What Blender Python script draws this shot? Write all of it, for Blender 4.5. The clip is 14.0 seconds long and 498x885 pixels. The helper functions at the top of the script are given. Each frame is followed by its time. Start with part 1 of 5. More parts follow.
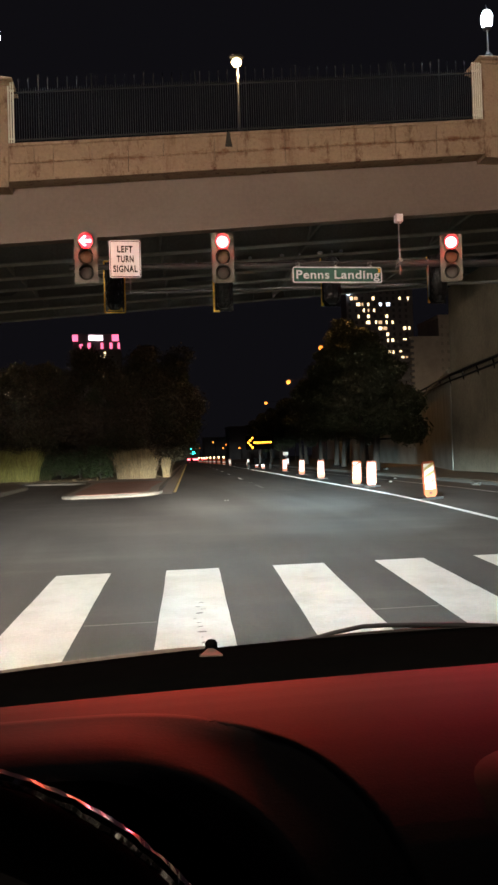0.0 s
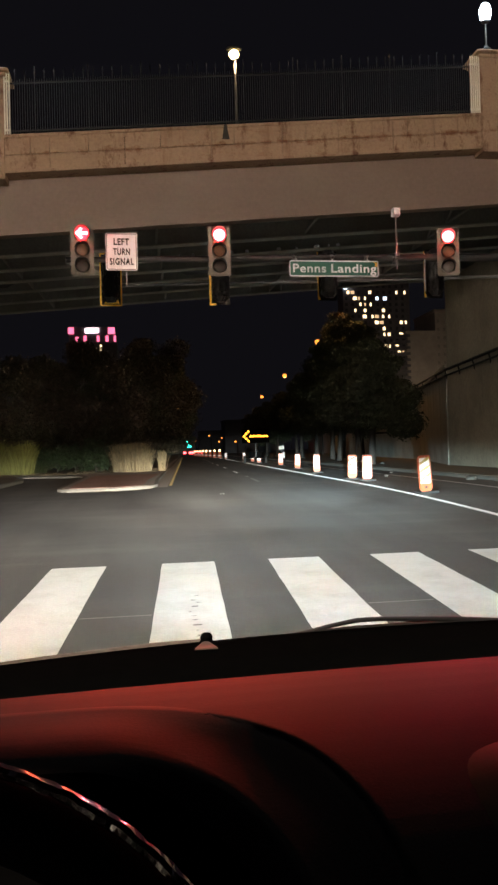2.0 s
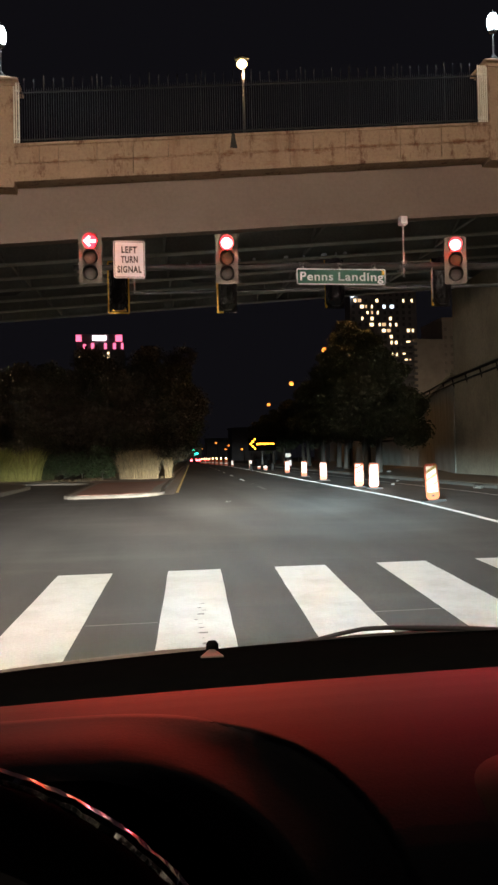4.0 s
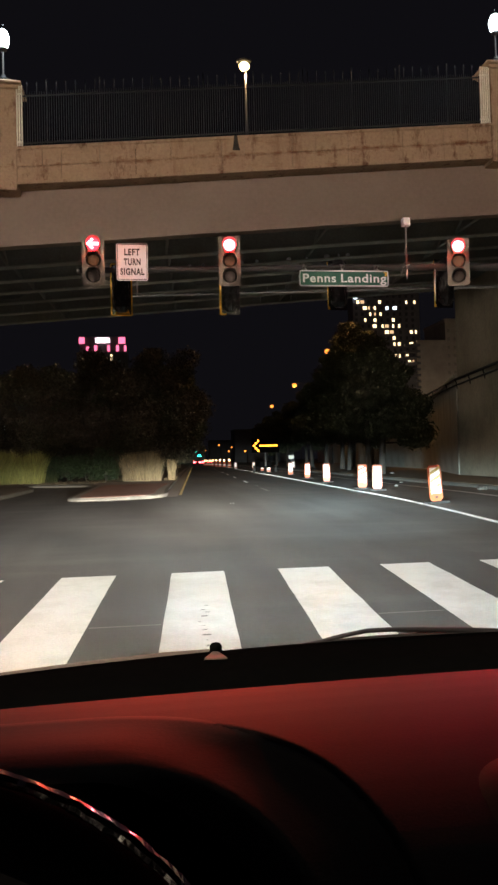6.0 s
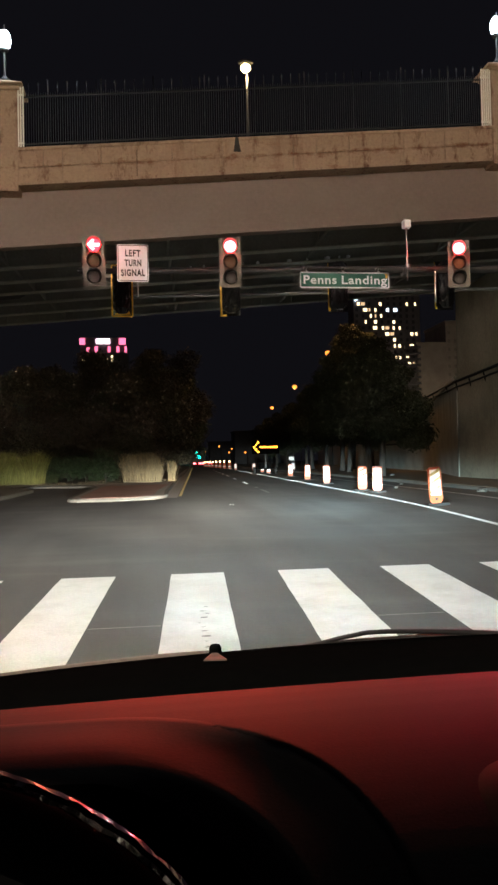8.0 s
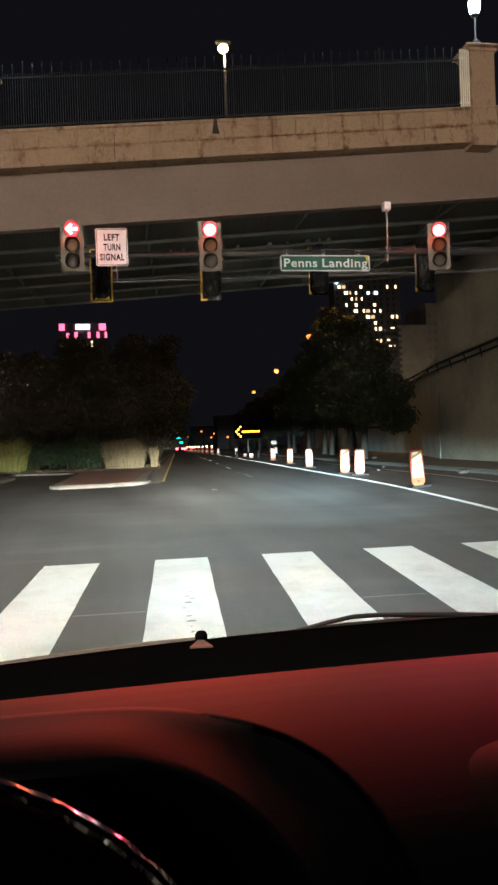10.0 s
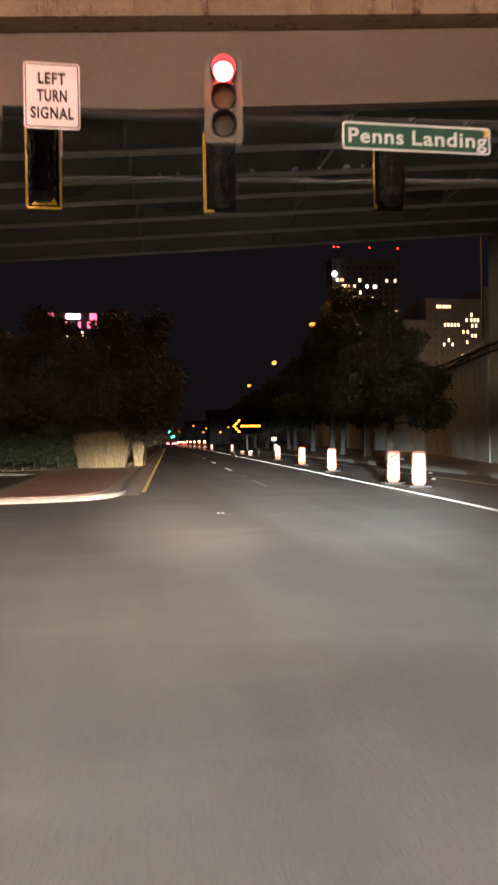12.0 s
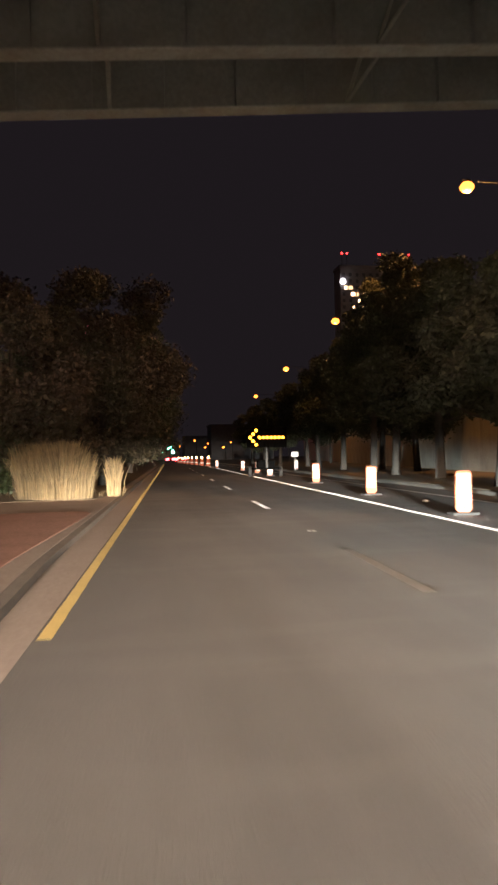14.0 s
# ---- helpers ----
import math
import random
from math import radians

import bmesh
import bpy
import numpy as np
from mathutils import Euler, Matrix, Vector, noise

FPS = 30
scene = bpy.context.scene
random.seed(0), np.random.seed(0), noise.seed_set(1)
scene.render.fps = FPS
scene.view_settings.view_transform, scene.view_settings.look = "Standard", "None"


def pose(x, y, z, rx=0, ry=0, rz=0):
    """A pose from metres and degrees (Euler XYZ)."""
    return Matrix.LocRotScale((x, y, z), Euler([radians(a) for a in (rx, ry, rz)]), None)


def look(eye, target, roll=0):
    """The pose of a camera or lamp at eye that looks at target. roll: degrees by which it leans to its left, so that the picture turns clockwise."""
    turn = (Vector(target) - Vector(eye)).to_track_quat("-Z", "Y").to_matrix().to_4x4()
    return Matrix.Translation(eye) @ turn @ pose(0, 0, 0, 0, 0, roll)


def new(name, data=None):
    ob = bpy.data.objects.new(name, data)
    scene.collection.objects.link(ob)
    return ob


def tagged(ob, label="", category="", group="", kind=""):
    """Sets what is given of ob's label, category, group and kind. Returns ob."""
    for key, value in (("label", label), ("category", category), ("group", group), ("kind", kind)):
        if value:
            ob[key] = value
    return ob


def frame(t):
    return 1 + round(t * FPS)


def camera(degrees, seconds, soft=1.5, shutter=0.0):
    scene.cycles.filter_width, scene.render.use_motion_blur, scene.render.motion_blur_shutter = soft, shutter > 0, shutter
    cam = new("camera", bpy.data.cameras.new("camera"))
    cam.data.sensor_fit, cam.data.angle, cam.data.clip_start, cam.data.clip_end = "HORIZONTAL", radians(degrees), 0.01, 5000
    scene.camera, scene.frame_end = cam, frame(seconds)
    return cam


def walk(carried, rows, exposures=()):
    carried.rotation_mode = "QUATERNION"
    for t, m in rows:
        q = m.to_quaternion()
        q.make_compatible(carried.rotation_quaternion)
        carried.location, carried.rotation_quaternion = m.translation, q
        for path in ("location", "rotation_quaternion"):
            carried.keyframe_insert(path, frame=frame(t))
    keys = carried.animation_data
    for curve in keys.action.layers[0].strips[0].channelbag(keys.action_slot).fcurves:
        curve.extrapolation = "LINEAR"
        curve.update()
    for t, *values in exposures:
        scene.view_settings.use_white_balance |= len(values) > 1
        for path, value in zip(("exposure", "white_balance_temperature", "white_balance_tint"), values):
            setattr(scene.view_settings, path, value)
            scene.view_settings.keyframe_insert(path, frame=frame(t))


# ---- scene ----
cam = camera(36.3, 14.0, soft=2.6, shutter=0.4)
PATH = [
    (0, (-0.180, 0.150, 1.093), (0.0898, 2.1314, 1.1305), -1.72),
    (0.5, (-0.180, 0.150, 1.093), (0.0960, 2.1306, 1.1232), -1.95),
    (1, (-0.180, 0.150, 1.093), (0.0973, 2.1302, 1.1368), -2.13),
    (1.5, (-0.180, 0.150, 1.093), (0.0985, 2.1301, 1.1343), -2.13),
    (2, (-0.180, 0.150, 1.093), (0.0999, 2.1302, 1.1135), -1.49),
    (2.5, (-0.180, 0.150, 1.093), (0.0871, 2.1316, 1.1358), -1.43),
    (3, (-0.180, 0.150, 1.093), (0.0891, 2.1315, 1.1288), -1.37),
    (5.5, (-0.180, 0.150, 1.093), (0.0694, 2.1337, 1.1436), -1.17),
    (6, (-0.180, 0.150, 1.093), (0.0750, 2.1331, 1.1391), -1.40),
    (6.5, (-0.180, 0.150, 1.093), (0.0731, 2.1331, 1.1514), -1.14),
    (7, (-0.180, 0.150, 1.093), (0.0673, 2.1337, 1.1545), -1.01),
    (8, (-0.180, 0.150, 1.093), (0.0749, 2.1347, 1.1428), -1.22),
    (9, (-0.180, 0.150, 1.093), (0.0847, 2.1360, 1.1277), -1.50),
    (9.5, (-0.180, 0.155, 1.093), (0.0890, 2.1366, 1.1210), -1.62),
    (10, (-0.180, 0.165, 1.093), (0.1197, 2.1424, 1.1008), -1.94),
    (10.5, (-0.059, 2.167, 1.172), (0.2114, 4.1482, 1.1668), -0.17),
    (11, (0.034, 3.425, 1.166), (0.3343, 5.4023, 1.1710), -0.45),
    (11.5, (0.160, 5.148, 1.163), (0.4651, 7.1247, 1.1713), -0.66),
    (12, (0.321, 7.289, 1.160), (0.6428, 9.2627, 1.1557), -0.99),
    (12.5, (0.495, 9.819, 1.181), (0.8050, 11.7945, 1.1915), -0.59),
    (13, (0.723, 12.653, 1.195), (1.0451, 14.6270, 1.2111), -0.54),
    (13.5, (0.987, 16.480, 1.168), (1.3155, 18.4531, 1.1859), -0.64),
    (14, (1.268, 20.029, 1.184), (1.5890, 22.0029, 1.2208), -0.97),
]
EXPOSURES = [(0, 0.32, 6400, 11), (7.0, 0.32, 6400, 11), (9.3, 0.5, 5900, 4), (10.5, 0.5, 6100, 6), (11.0, 0.5, 6500, 12), (12.0, 0.75, 7200, 24), (12.5, 1.0, 7600, 28), (13.0, 1.25, 8200, 30), (13.5, 1.45, 8000, 28), (14.0, 1.55, 7700, 26)]
walk(cam, [(t, look(e, g, r)) for t, e, g, r in PATH], EXPOSURES)

# ---- night sky ----
world = bpy.data.worlds.new("night")
world.use_nodes = True
scene.world = world
wn = world.node_tree.nodes["Background"]
wn.inputs[0].default_value = (0.82, 0.76, 1.0, 1)
wn.inputs[1].default_value = 0.0043

SHEAR = 0.056          # the road's heading, sideways per metre ahead


def ground_z(y):
    """The street climbs from the stop line, over the crossing, and levels out under the bridge."""
    if y > 22.0:
        return 0.0
    d = max(y, 4.5) - 9.0
    low = -0.2 + 0.0308 * d - 0.001184 * max(d, 0.0) ** 2
    ease = max(0.0, 4.5 - max(y, 1.5))
    return low - 0.0308 * (ease - ease * ease / 6.0)


def street(u, v, up=0.0):
    """A place beside the road: u across, v ahead."""
    return Vector((u + SHEAR * v, v, ground_z(v) + up))


def lamp(name, kind, place, power, colour, radius=0.1, target=None, angle=60, blend=0.6):
    data = bpy.data.lights.new(name, kind)
    data.energy, data.color, data.shadow_soft_size = power, colour, radius
    ob = new(name, data)
    ob.location = place
    if kind == "SPOT":
        data.spot_size, data.spot_blend = radians(angle), blend
        ob.matrix_world = look(place, target)
    return ob


# ---- car headlights: nested dipped beams, wide and low to narrow and far ----
CAR = Matrix.Translation((-0.18, 0.15, -0.258)) @ Matrix.Rotation(radians(-3.3), 4, "Z")
# the left lamp is the warmer of the two; each looks a little to its own side
BEAMS = ((40, 1.5, 820, 3.4, 4.0), (20, 1.0, 3200, 6.0, 3.4), (11, 0.6, 11000, 8.0, 2.2), (6.6, 0.2, 55000, 6.0, 1.2), (4.2, 0.0, 200000, 4.4, 0.5))
for side, out, tone, reach_side in ((-0.45, -1, (1.0, 0.91, 0.75), 3.0), (0.85, 1, (0.72, 1.0, 1.05), 5.2)):
    at = CAR @ Vector((side, 2.37, 0.6))
    for angle, dip, power, broad, aside in BEAMS:
        across = side + out * aside + (reach_side if angle < 8 else 0.0)
        beam = lamp("headlight_beam", "SPOT", at, power, tone, 0.001, CAR @ Vector((across, 42.37, 0.6 - 40 * math.tan(radians(dip)))), angle, 1.0)
        beam.matrix_world = beam.matrix_world @ Matrix.Diagonal((broad, 1, 1, 1))

# ---- street lighting ----
AMBER, SODIUM, COOL = (1.0, 0.62, 0.3), (1.0, 0.5, 0.16), (0.78, 0.92, 1.0)
RED = (1.0, 0.055, 0.025)


# ---- materials ----
def material(name, colour, rough=0.7, metal=0.0, var=0.25, grain=40.0, stain=1.2, bump=0.0, stain_colour=None, stain_amount=0.4,
             island=0.0, coat=0.0, spec=0.5):
    m = bpy.data.materials.new(name)
    m.use_nodes = True
    n, k = m.node_tree.nodes, m.node_tree.links
    b = n["Principled BSDF"]
    b.inputs["Roughness"].default_value, b.inputs["Metallic"].default_value = rough, metal
    b.inputs["Coat Weight"].default_value = coat
    b.inputs["Specular IOR Level"].default_value = spec
    co = n.new("ShaderNodeTexCoord")
    fine, broad = n.new("ShaderNodeTexNoise"), n.new("ShaderNodeTexNoise")
    fine.inputs["Scale"].default_value, fine.inputs["Detail"].default_value = grain, 6
    broad.inputs["Scale"].default_value, broad.inputs["Detail"].default_value = stain, 5
    broad.inputs["Roughness"].default_value = 0.65
    k.new(co.outputs["Object"], fine.inputs["Vector"])
    k.new(co.outputs["Object"], broad.inputs["Vector"])
    r1 = n.new("ShaderNodeMapRange")
    r1.inputs["From Min"].default_value, r1.inputs["From Max"].default_value = 0.3, 0.7
    r1.inputs["To Min"].default_value, r1.inputs["To Max"].default_value = 1 - var, 1 + var
    k.new(fine.outputs["Fac"], r1.inputs["Value"])
    mul = n.new("ShaderNodeMix")
    mul.data_type, mul.blend_type = "RGBA", "MULTIPLY"
    mul.inputs["Factor"].default_value = 1
    mul.inputs["A"].default_value = (*colour, 1)
    k.new(r1.outputs["Result"], mul.inputs["B"])
    r2 = n.new("ShaderNodeMapRange")
    r2.inputs["From Min"].default_value, r2.inputs["From Max"].default_value = 0.45, 0.72
    r2.inputs["To Max"].default_value = stain_amount
    k.new(broad.outputs["Fac"], r2.inputs["Value"])
    mix = n.new("ShaderNodeMix")
    mix.data_type = "RGBA"
    k.new(r2.outputs["Result"], mix.inputs["Factor"])
    k.new(mul.outputs["Result"], mix.inputs["A"])
    mix.inputs["B"].default_value = (*(stain_colour or [c * 0.55 for c in colour]), 1)
    last = mix.outputs["Result"]
    if island:
        geo, r3, m3 = n.new("ShaderNodeNewGeometry"), n.new("ShaderNodeMapRange"), n.new("ShaderNodeMix")
        r3.inputs["To Min"].default_value, r3.inputs["To Max"].default_value = 1 - island, 1 + island
        m3.data_type, m3.blend_type = "RGBA", "MULTIPLY"
        m3.inputs["Factor"].default_value = 1
        k.new(geo.outputs["Random Per Island"], r3.inputs["Value"])
        k.new(last, m3.inputs["A"])
        k.new(r3.outputs["Result"], m3.inputs["B"])
        last = m3.outputs["Result"]
    k.new(last, b.inputs["Base Color"])
    if bump:
        bp = n.new("ShaderNodeBump")
        bp.inputs["Strength"].default_value, bp.inputs["Distance"].default_value = 0.6, bump
        k.new(fine.outputs["Fac"], bp.inputs["Height"])
        k.new(bp.outputs["Normal"], b.inputs["Normal"])
    return m



def streaks(m, colour, amount, scale=2.2, stretch=0.16, low=0.56):
    """Adds rust and water streaks that run down a surface, over its own colour."""
    n, k = m.node_tree.nodes, m.node_tree.links
    b = n["Principled BSDF"]
    source = b.inputs["Base Color"].links[0].from_socket
    co, mp, tx, rg, mx = (n.new(x) for x in ("ShaderNodeTexCoord", "ShaderNodeMapping", "ShaderNodeTexNoise", "ShaderNodeMapRange", "ShaderNodeMix"))
    mp.inputs["Scale"].default_value = (scale, scale, scale * stretch)
    tx.inputs["Scale"].default_value, tx.inputs["Detail"].default_value, tx.inputs["Roughness"].default_value = 1.0, 7, 0.7
    rg.inputs["From Min"].default_value, rg.inputs["From Max"].default_value, rg.inputs["To Max"].default_value = low, low + 0.14, amount
    mx.data_type = "RGBA"
    mx.inputs["B"].default_value = (*colour, 1)
    k.new(co.outputs["Object"], mp.inputs["Vector"])
    k.new(mp.outputs["Vector"], tx.inputs["Vector"])
    k.new(tx.outputs["Fac"], rg.inputs["Value"])
    k.new(rg.outputs["Result"], mx.inputs["Factor"])
    k.new(source, mx.inputs["A"])
    k.new(mx.outputs["Result"], b.inputs["Base Color"])
    return m


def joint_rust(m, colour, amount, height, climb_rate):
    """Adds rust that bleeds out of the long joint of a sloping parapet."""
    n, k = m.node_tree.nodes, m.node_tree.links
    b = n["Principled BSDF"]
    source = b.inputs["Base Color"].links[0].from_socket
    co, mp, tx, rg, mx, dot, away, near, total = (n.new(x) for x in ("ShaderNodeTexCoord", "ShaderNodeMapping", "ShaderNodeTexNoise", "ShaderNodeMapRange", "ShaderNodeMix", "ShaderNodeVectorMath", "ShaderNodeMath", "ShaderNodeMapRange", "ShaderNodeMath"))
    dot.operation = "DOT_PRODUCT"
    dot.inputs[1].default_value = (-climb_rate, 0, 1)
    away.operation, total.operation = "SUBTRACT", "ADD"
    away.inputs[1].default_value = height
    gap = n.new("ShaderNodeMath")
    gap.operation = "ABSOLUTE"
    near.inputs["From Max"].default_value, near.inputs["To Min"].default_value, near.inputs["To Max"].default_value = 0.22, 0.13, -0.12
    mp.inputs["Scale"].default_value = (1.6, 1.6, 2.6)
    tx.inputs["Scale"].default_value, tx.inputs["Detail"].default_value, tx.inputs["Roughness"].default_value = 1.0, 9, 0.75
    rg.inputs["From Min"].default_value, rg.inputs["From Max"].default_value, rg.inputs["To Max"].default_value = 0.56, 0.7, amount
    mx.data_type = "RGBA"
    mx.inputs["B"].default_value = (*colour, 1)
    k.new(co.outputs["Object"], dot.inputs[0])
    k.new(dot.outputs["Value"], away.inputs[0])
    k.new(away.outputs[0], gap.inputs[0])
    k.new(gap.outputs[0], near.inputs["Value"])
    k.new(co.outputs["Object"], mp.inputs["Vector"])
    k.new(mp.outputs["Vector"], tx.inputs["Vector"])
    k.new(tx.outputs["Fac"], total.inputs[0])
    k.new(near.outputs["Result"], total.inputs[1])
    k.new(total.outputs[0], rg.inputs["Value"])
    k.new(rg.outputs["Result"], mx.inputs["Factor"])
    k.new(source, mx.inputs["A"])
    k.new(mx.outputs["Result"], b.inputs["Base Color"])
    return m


def tracks(m, colour, amount, size=(1.1, 0.07, 1.0), low=0.42):
    """Adds long, faint wheel tracks along the road, over its own colour."""
    n, k = m.node_tree.nodes, m.node_tree.links
    b = n["Principled BSDF"]
    source = b.inputs["Base Color"].links[0].from_socket
    co, mp, tx, rg, mx = (n.new(x) for x in ("ShaderNodeTexCoord", "ShaderNodeMapping", "ShaderNodeTexNoise", "ShaderNodeMapRange", "ShaderNodeMix"))
    mp.inputs["Scale"].default_value = size
    mp.inputs["Rotation"].default_value = (0, 0, 0.056)
    tx.inputs["Scale"].default_value, tx.inputs["Detail"].default_value = 1.0, 5
    rg.inputs["From Min"].default_value, rg.inputs["From Max"].default_value, rg.inputs["To Max"].default_value = low, low + 0.22, amount
    mx.data_type = "RGBA"
    mx.inputs["B"].default_value = (*colour, 1)
    k.new(co.outputs["Object"], mp.inputs["Vector"])
    k.new(mp.outputs["Vector"], tx.inputs["Vector"])
    k.new(tx.outputs["Fac"], rg.inputs["Value"])
    k.new(rg.outputs["Result"], mx.inputs["Factor"])
    k.new(source, mx.inputs["A"])
    k.new(mx.outputs["Result"], b.inputs["Base Color"])
    return m


def glow(name, colour, strength):
    m = bpy.data.materials.new(name)
    m.use_nodes = True
    b = m.node_tree.nodes["Principled BSDF"]
    b.inputs["Base Color"].default_value = (*[c * 0.4 for c in colour], 1)
    b.inputs["Emission Color"].default_value = (*colour, 1)
    b.inputs["Emission Strength"].default_value = strength
    return m


ASPHALT = material("asphalt", (0.088, 0.085, 0.081), 0.85, var=0.35, grain=90, stain=0.35, bump=0.006, stain_colour=(0.115, 0.11, 0.102), stain_amount=0.6)
tracks(ASPHALT, (0.06, 0.058, 0.055), 0.7)
tracks(ASPHALT, (0.14, 0.134, 0.124), 0.4, (0.28, 1.3, 1.0), 0.52)
tracks(ASPHALT, (0.05, 0.048, 0.045), 0.6, (0.5, 0.42, 1.0), 0.55)
PAINT = material("white_road_paint", (0.71, 0.705, 0.68), 0.6, var=0.1, grain=60, stain=2.2, bump=0.003, stain_colour=(0.42, 0.40, 0.36), stain_amount=0.5)
FADED = material("worn_road_paint", (0.2, 0.195, 0.18), 0.7, var=0.3, grain=50, stain=3)
# paler than the crossing paint, to imitate reflective beads in headlights
BRIGHT_PAINT = material("bright_line_paint", (0.86, 0.86, 0.84), 0.5, var=0.08, grain=60, stain=1.5)
YELLOW = material("yellow_road_paint", (0.86, 0.68, 0.27), 0.6, var=0.15, grain=60, stain=2.0, stain_colour=(0.55, 0.43, 0.18))
CONCRETE = material("weathered_concrete", (0.37, 0.255, 0.17), 0.85, var=0.12, grain=14, stain=0.8, bump=0.01, stain_colour=(0.3, 0.2, 0.14), stain_amount=0.5)
streaks(CONCRETE, (0.2, 0.1, 0.06), 0.6, 1.3)
streaks(CONCRETE, (0.1, 0.03, 0.012), 0.9, 2.6, 0.4, 0.54)
streaks(CONCRETE, (0.2, 0.07, 0.03), 0.6, 0.9, 3.0, 0.6)
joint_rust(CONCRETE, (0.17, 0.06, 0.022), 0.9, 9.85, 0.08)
FASCIA = material("painted_girder", (0.215, 0.155, 0.125), 0.6, var=0.07, grain=9, stain=0.5, stain_colour=(0.24, 0.2, 0.16), stain_amount=0.5)
GIRDER = material("old_girder_paint", (0.2, 0.205, 0.185), 0.6, var=0.12, grain=12, stain=0.7, stain_colour=(0.13, 0.11, 0.08), stain_amount=0.6)
PALE_CONCRETE = material("pale_concrete_border", (0.35, 0.3, 0.265), 0.85, var=0.15, grain=20, stain=1.1, bump=0.006, stain_colour=(0.3, 0.25, 0.21), stain_amount=0.6)
# paler than the girder web, to imitate light on the flange edges
LIT_FLANGE = material("lit_flange_paint", (0.34, 0.345, 0.31), 0.6, var=0.15, grain=12, stain=1.1, stain_colour=(0.2, 0.17, 0.12), stain_amount=0.7)
# darkened so that the shade between the girders sits in the colour
SOFFIT = material("underside_shade_grey", (0.1, 0.1, 0.098), 0.9, var=0.15, grain=8, stain=0.5)
WALL = material("retaining_wall_concrete", (0.36, 0.35, 0.305), 0.9, var=0.1, grain=7, stain=0.35, bump=0.01, stain_colour=(0.14, 0.13, 0.11), stain_amount=0.6)
streaks(WALL, (0.16, 0.14, 0.115), 0.4, 0.5)
ABUTMENT = material("stained_abutment_concrete", (0.28, 0.25, 0.19), 0.9, var=0.12, grain=7, stain=0.3, bump=0.01, stain_colour=(0.11, 0.095, 0.075), stain_amount=0.6)
streaks(ABUTMENT, (0.1, 0.085, 0.065), 0.5, 0.7)
KERB = material("kerb_concrete", (0.085, 0.078, 0.069), 0.85, var=0.15, grain=30, stain=1.5, bump=0.008, stain_colour=(0.1, 0.085, 0.07))
MEDIAN_KERB = material("worn_median_kerb", (0.15, 0.135, 0.118), 0.85, var=0.18, grain=26, stain=1.4, bump=0.008, stain_colour=(0.24, 0.21, 0.18), stain_amount=0.6)
BRICK = material("red_paving", (0.42, 0.235, 0.19), 0.8, var=0.25, grain=24, stain=1.1, bump=0.006, stain_colour=(0.2, 0.12, 0.09))
SOIL = material("bare_soil", (0.14, 0.118, 0.085), 0.95, var=0.3, grain=14, stain=0.25, bump=0.02, stain_colour=(0.1, 0.095, 0.06), stain_amount=0.5)
STRAW = material("dry_grass", (0.17, 0.135, 0.075), 0.8, var=0.2, grain=6, stain=1.5, stain_colour=(0.3, 0.21, 0.1), island=0.4)
OLIVE_GRASS = material("olive_grass", (0.25, 0.25, 0.075), 0.8, var=0.2, grain=6, stain=1.5, island=0.4)
GREEN_GRASS = material("green_grass", (0.04, 0.052, 0.016), 0.8, var=0.2, grain=6, stain=1.5, island=0.4)
# bright copy of the shrub leaves, with lamplight put into its colour
LIT_LEAF = material("lit_yellow_green_leaves", (0.22, 0.21, 0.05), 0.6, var=0.3, grain=5, stain=0.6, island=0.5)
SHRUB_LEAF = material("shrub_leaves", (0.016, 0.032, 0.008), 0.6, var=0.3, grain=5, stain=0.6, island=0.5)
LEAF = material("leaves", (0.034, 0.044, 0.022), 0.7, var=0.3, grain=3, stain=0.4, stain_colour=(0.055, 0.04, 0.016), stain_amount=0.5, island=0.45)
RUST_LEAF = material("turning_leaves", (0.046, 0.032, 0.02), 0.7, var=0.3, grain=3, stain=0.4, stain_colour=(0.028, 0.042, 0.018), stain_amount=0.7, island=0.5)
BARK = material("bark", (0.036, 0.031, 0.026), 0.9, var=0.35, grain=25, stain=3, bump=0.02)
ARM_STEEL = material("grey_arm_steel", (0.12, 0.12, 0.118), 0.6, 0.2, var=0.15, grain=30, stain=1.5)
# near white, so that the lantern's light sits in the panel colour
LIT_STEEL = material("lantern_lit_steel", (0.85, 0.83, 0.74), 0.5, var=0.1, grain=30, stain=3)
IRON = material("black_iron", (0.008, 0.008, 0.0085), 0.75, 0.0, var=0.2, grain=30, stain=3)
STEEL = material("galvanised_steel", (0.45, 0.45, 0.44), 0.45, 0.8, var=0.12, grain=40, stain=2)
DULL_STEEL = material("weathered_steel_tube", (0.035, 0.035, 0.034), 0.7, 0.2, var=0.15, grain=30, stain=1.5)
HOUSING = material("signal_housing_paint", (0.19, 0.155, 0.13), 0.55, var=0.06, grain=30, stain=4)
BLACK = material("black_plastic", (0.02, 0.02, 0.021), 0.5, var=0.15, grain=60, stain=6)
AMBER_PAINT = material("yellow_backplate_tape", (0.88, 0.52, 0.05), 0.5, var=0.08, grain=40, stain=8)
BAG = material("black_bag_film", (0.006, 0.006, 0.007), 0.32, var=0.2, grain=20, stain=4, spec=0.22)
SIGN_WHITE = material("white_sign_sheeting", (0.84, 0.86, 0.91), 0.5, var=0.04, grain=50, stain=2, stain_colour=(0.62, 0.6, 0.57))
SIGN_GREEN = material("green_sign_sheeting", (0.008, 0.1, 0.068), 0.5, var=0.06, grain=50, stain=2)
SIGN_BLACK = material("black_sign_lettering", (0.015, 0.015, 0.015), 0.6)
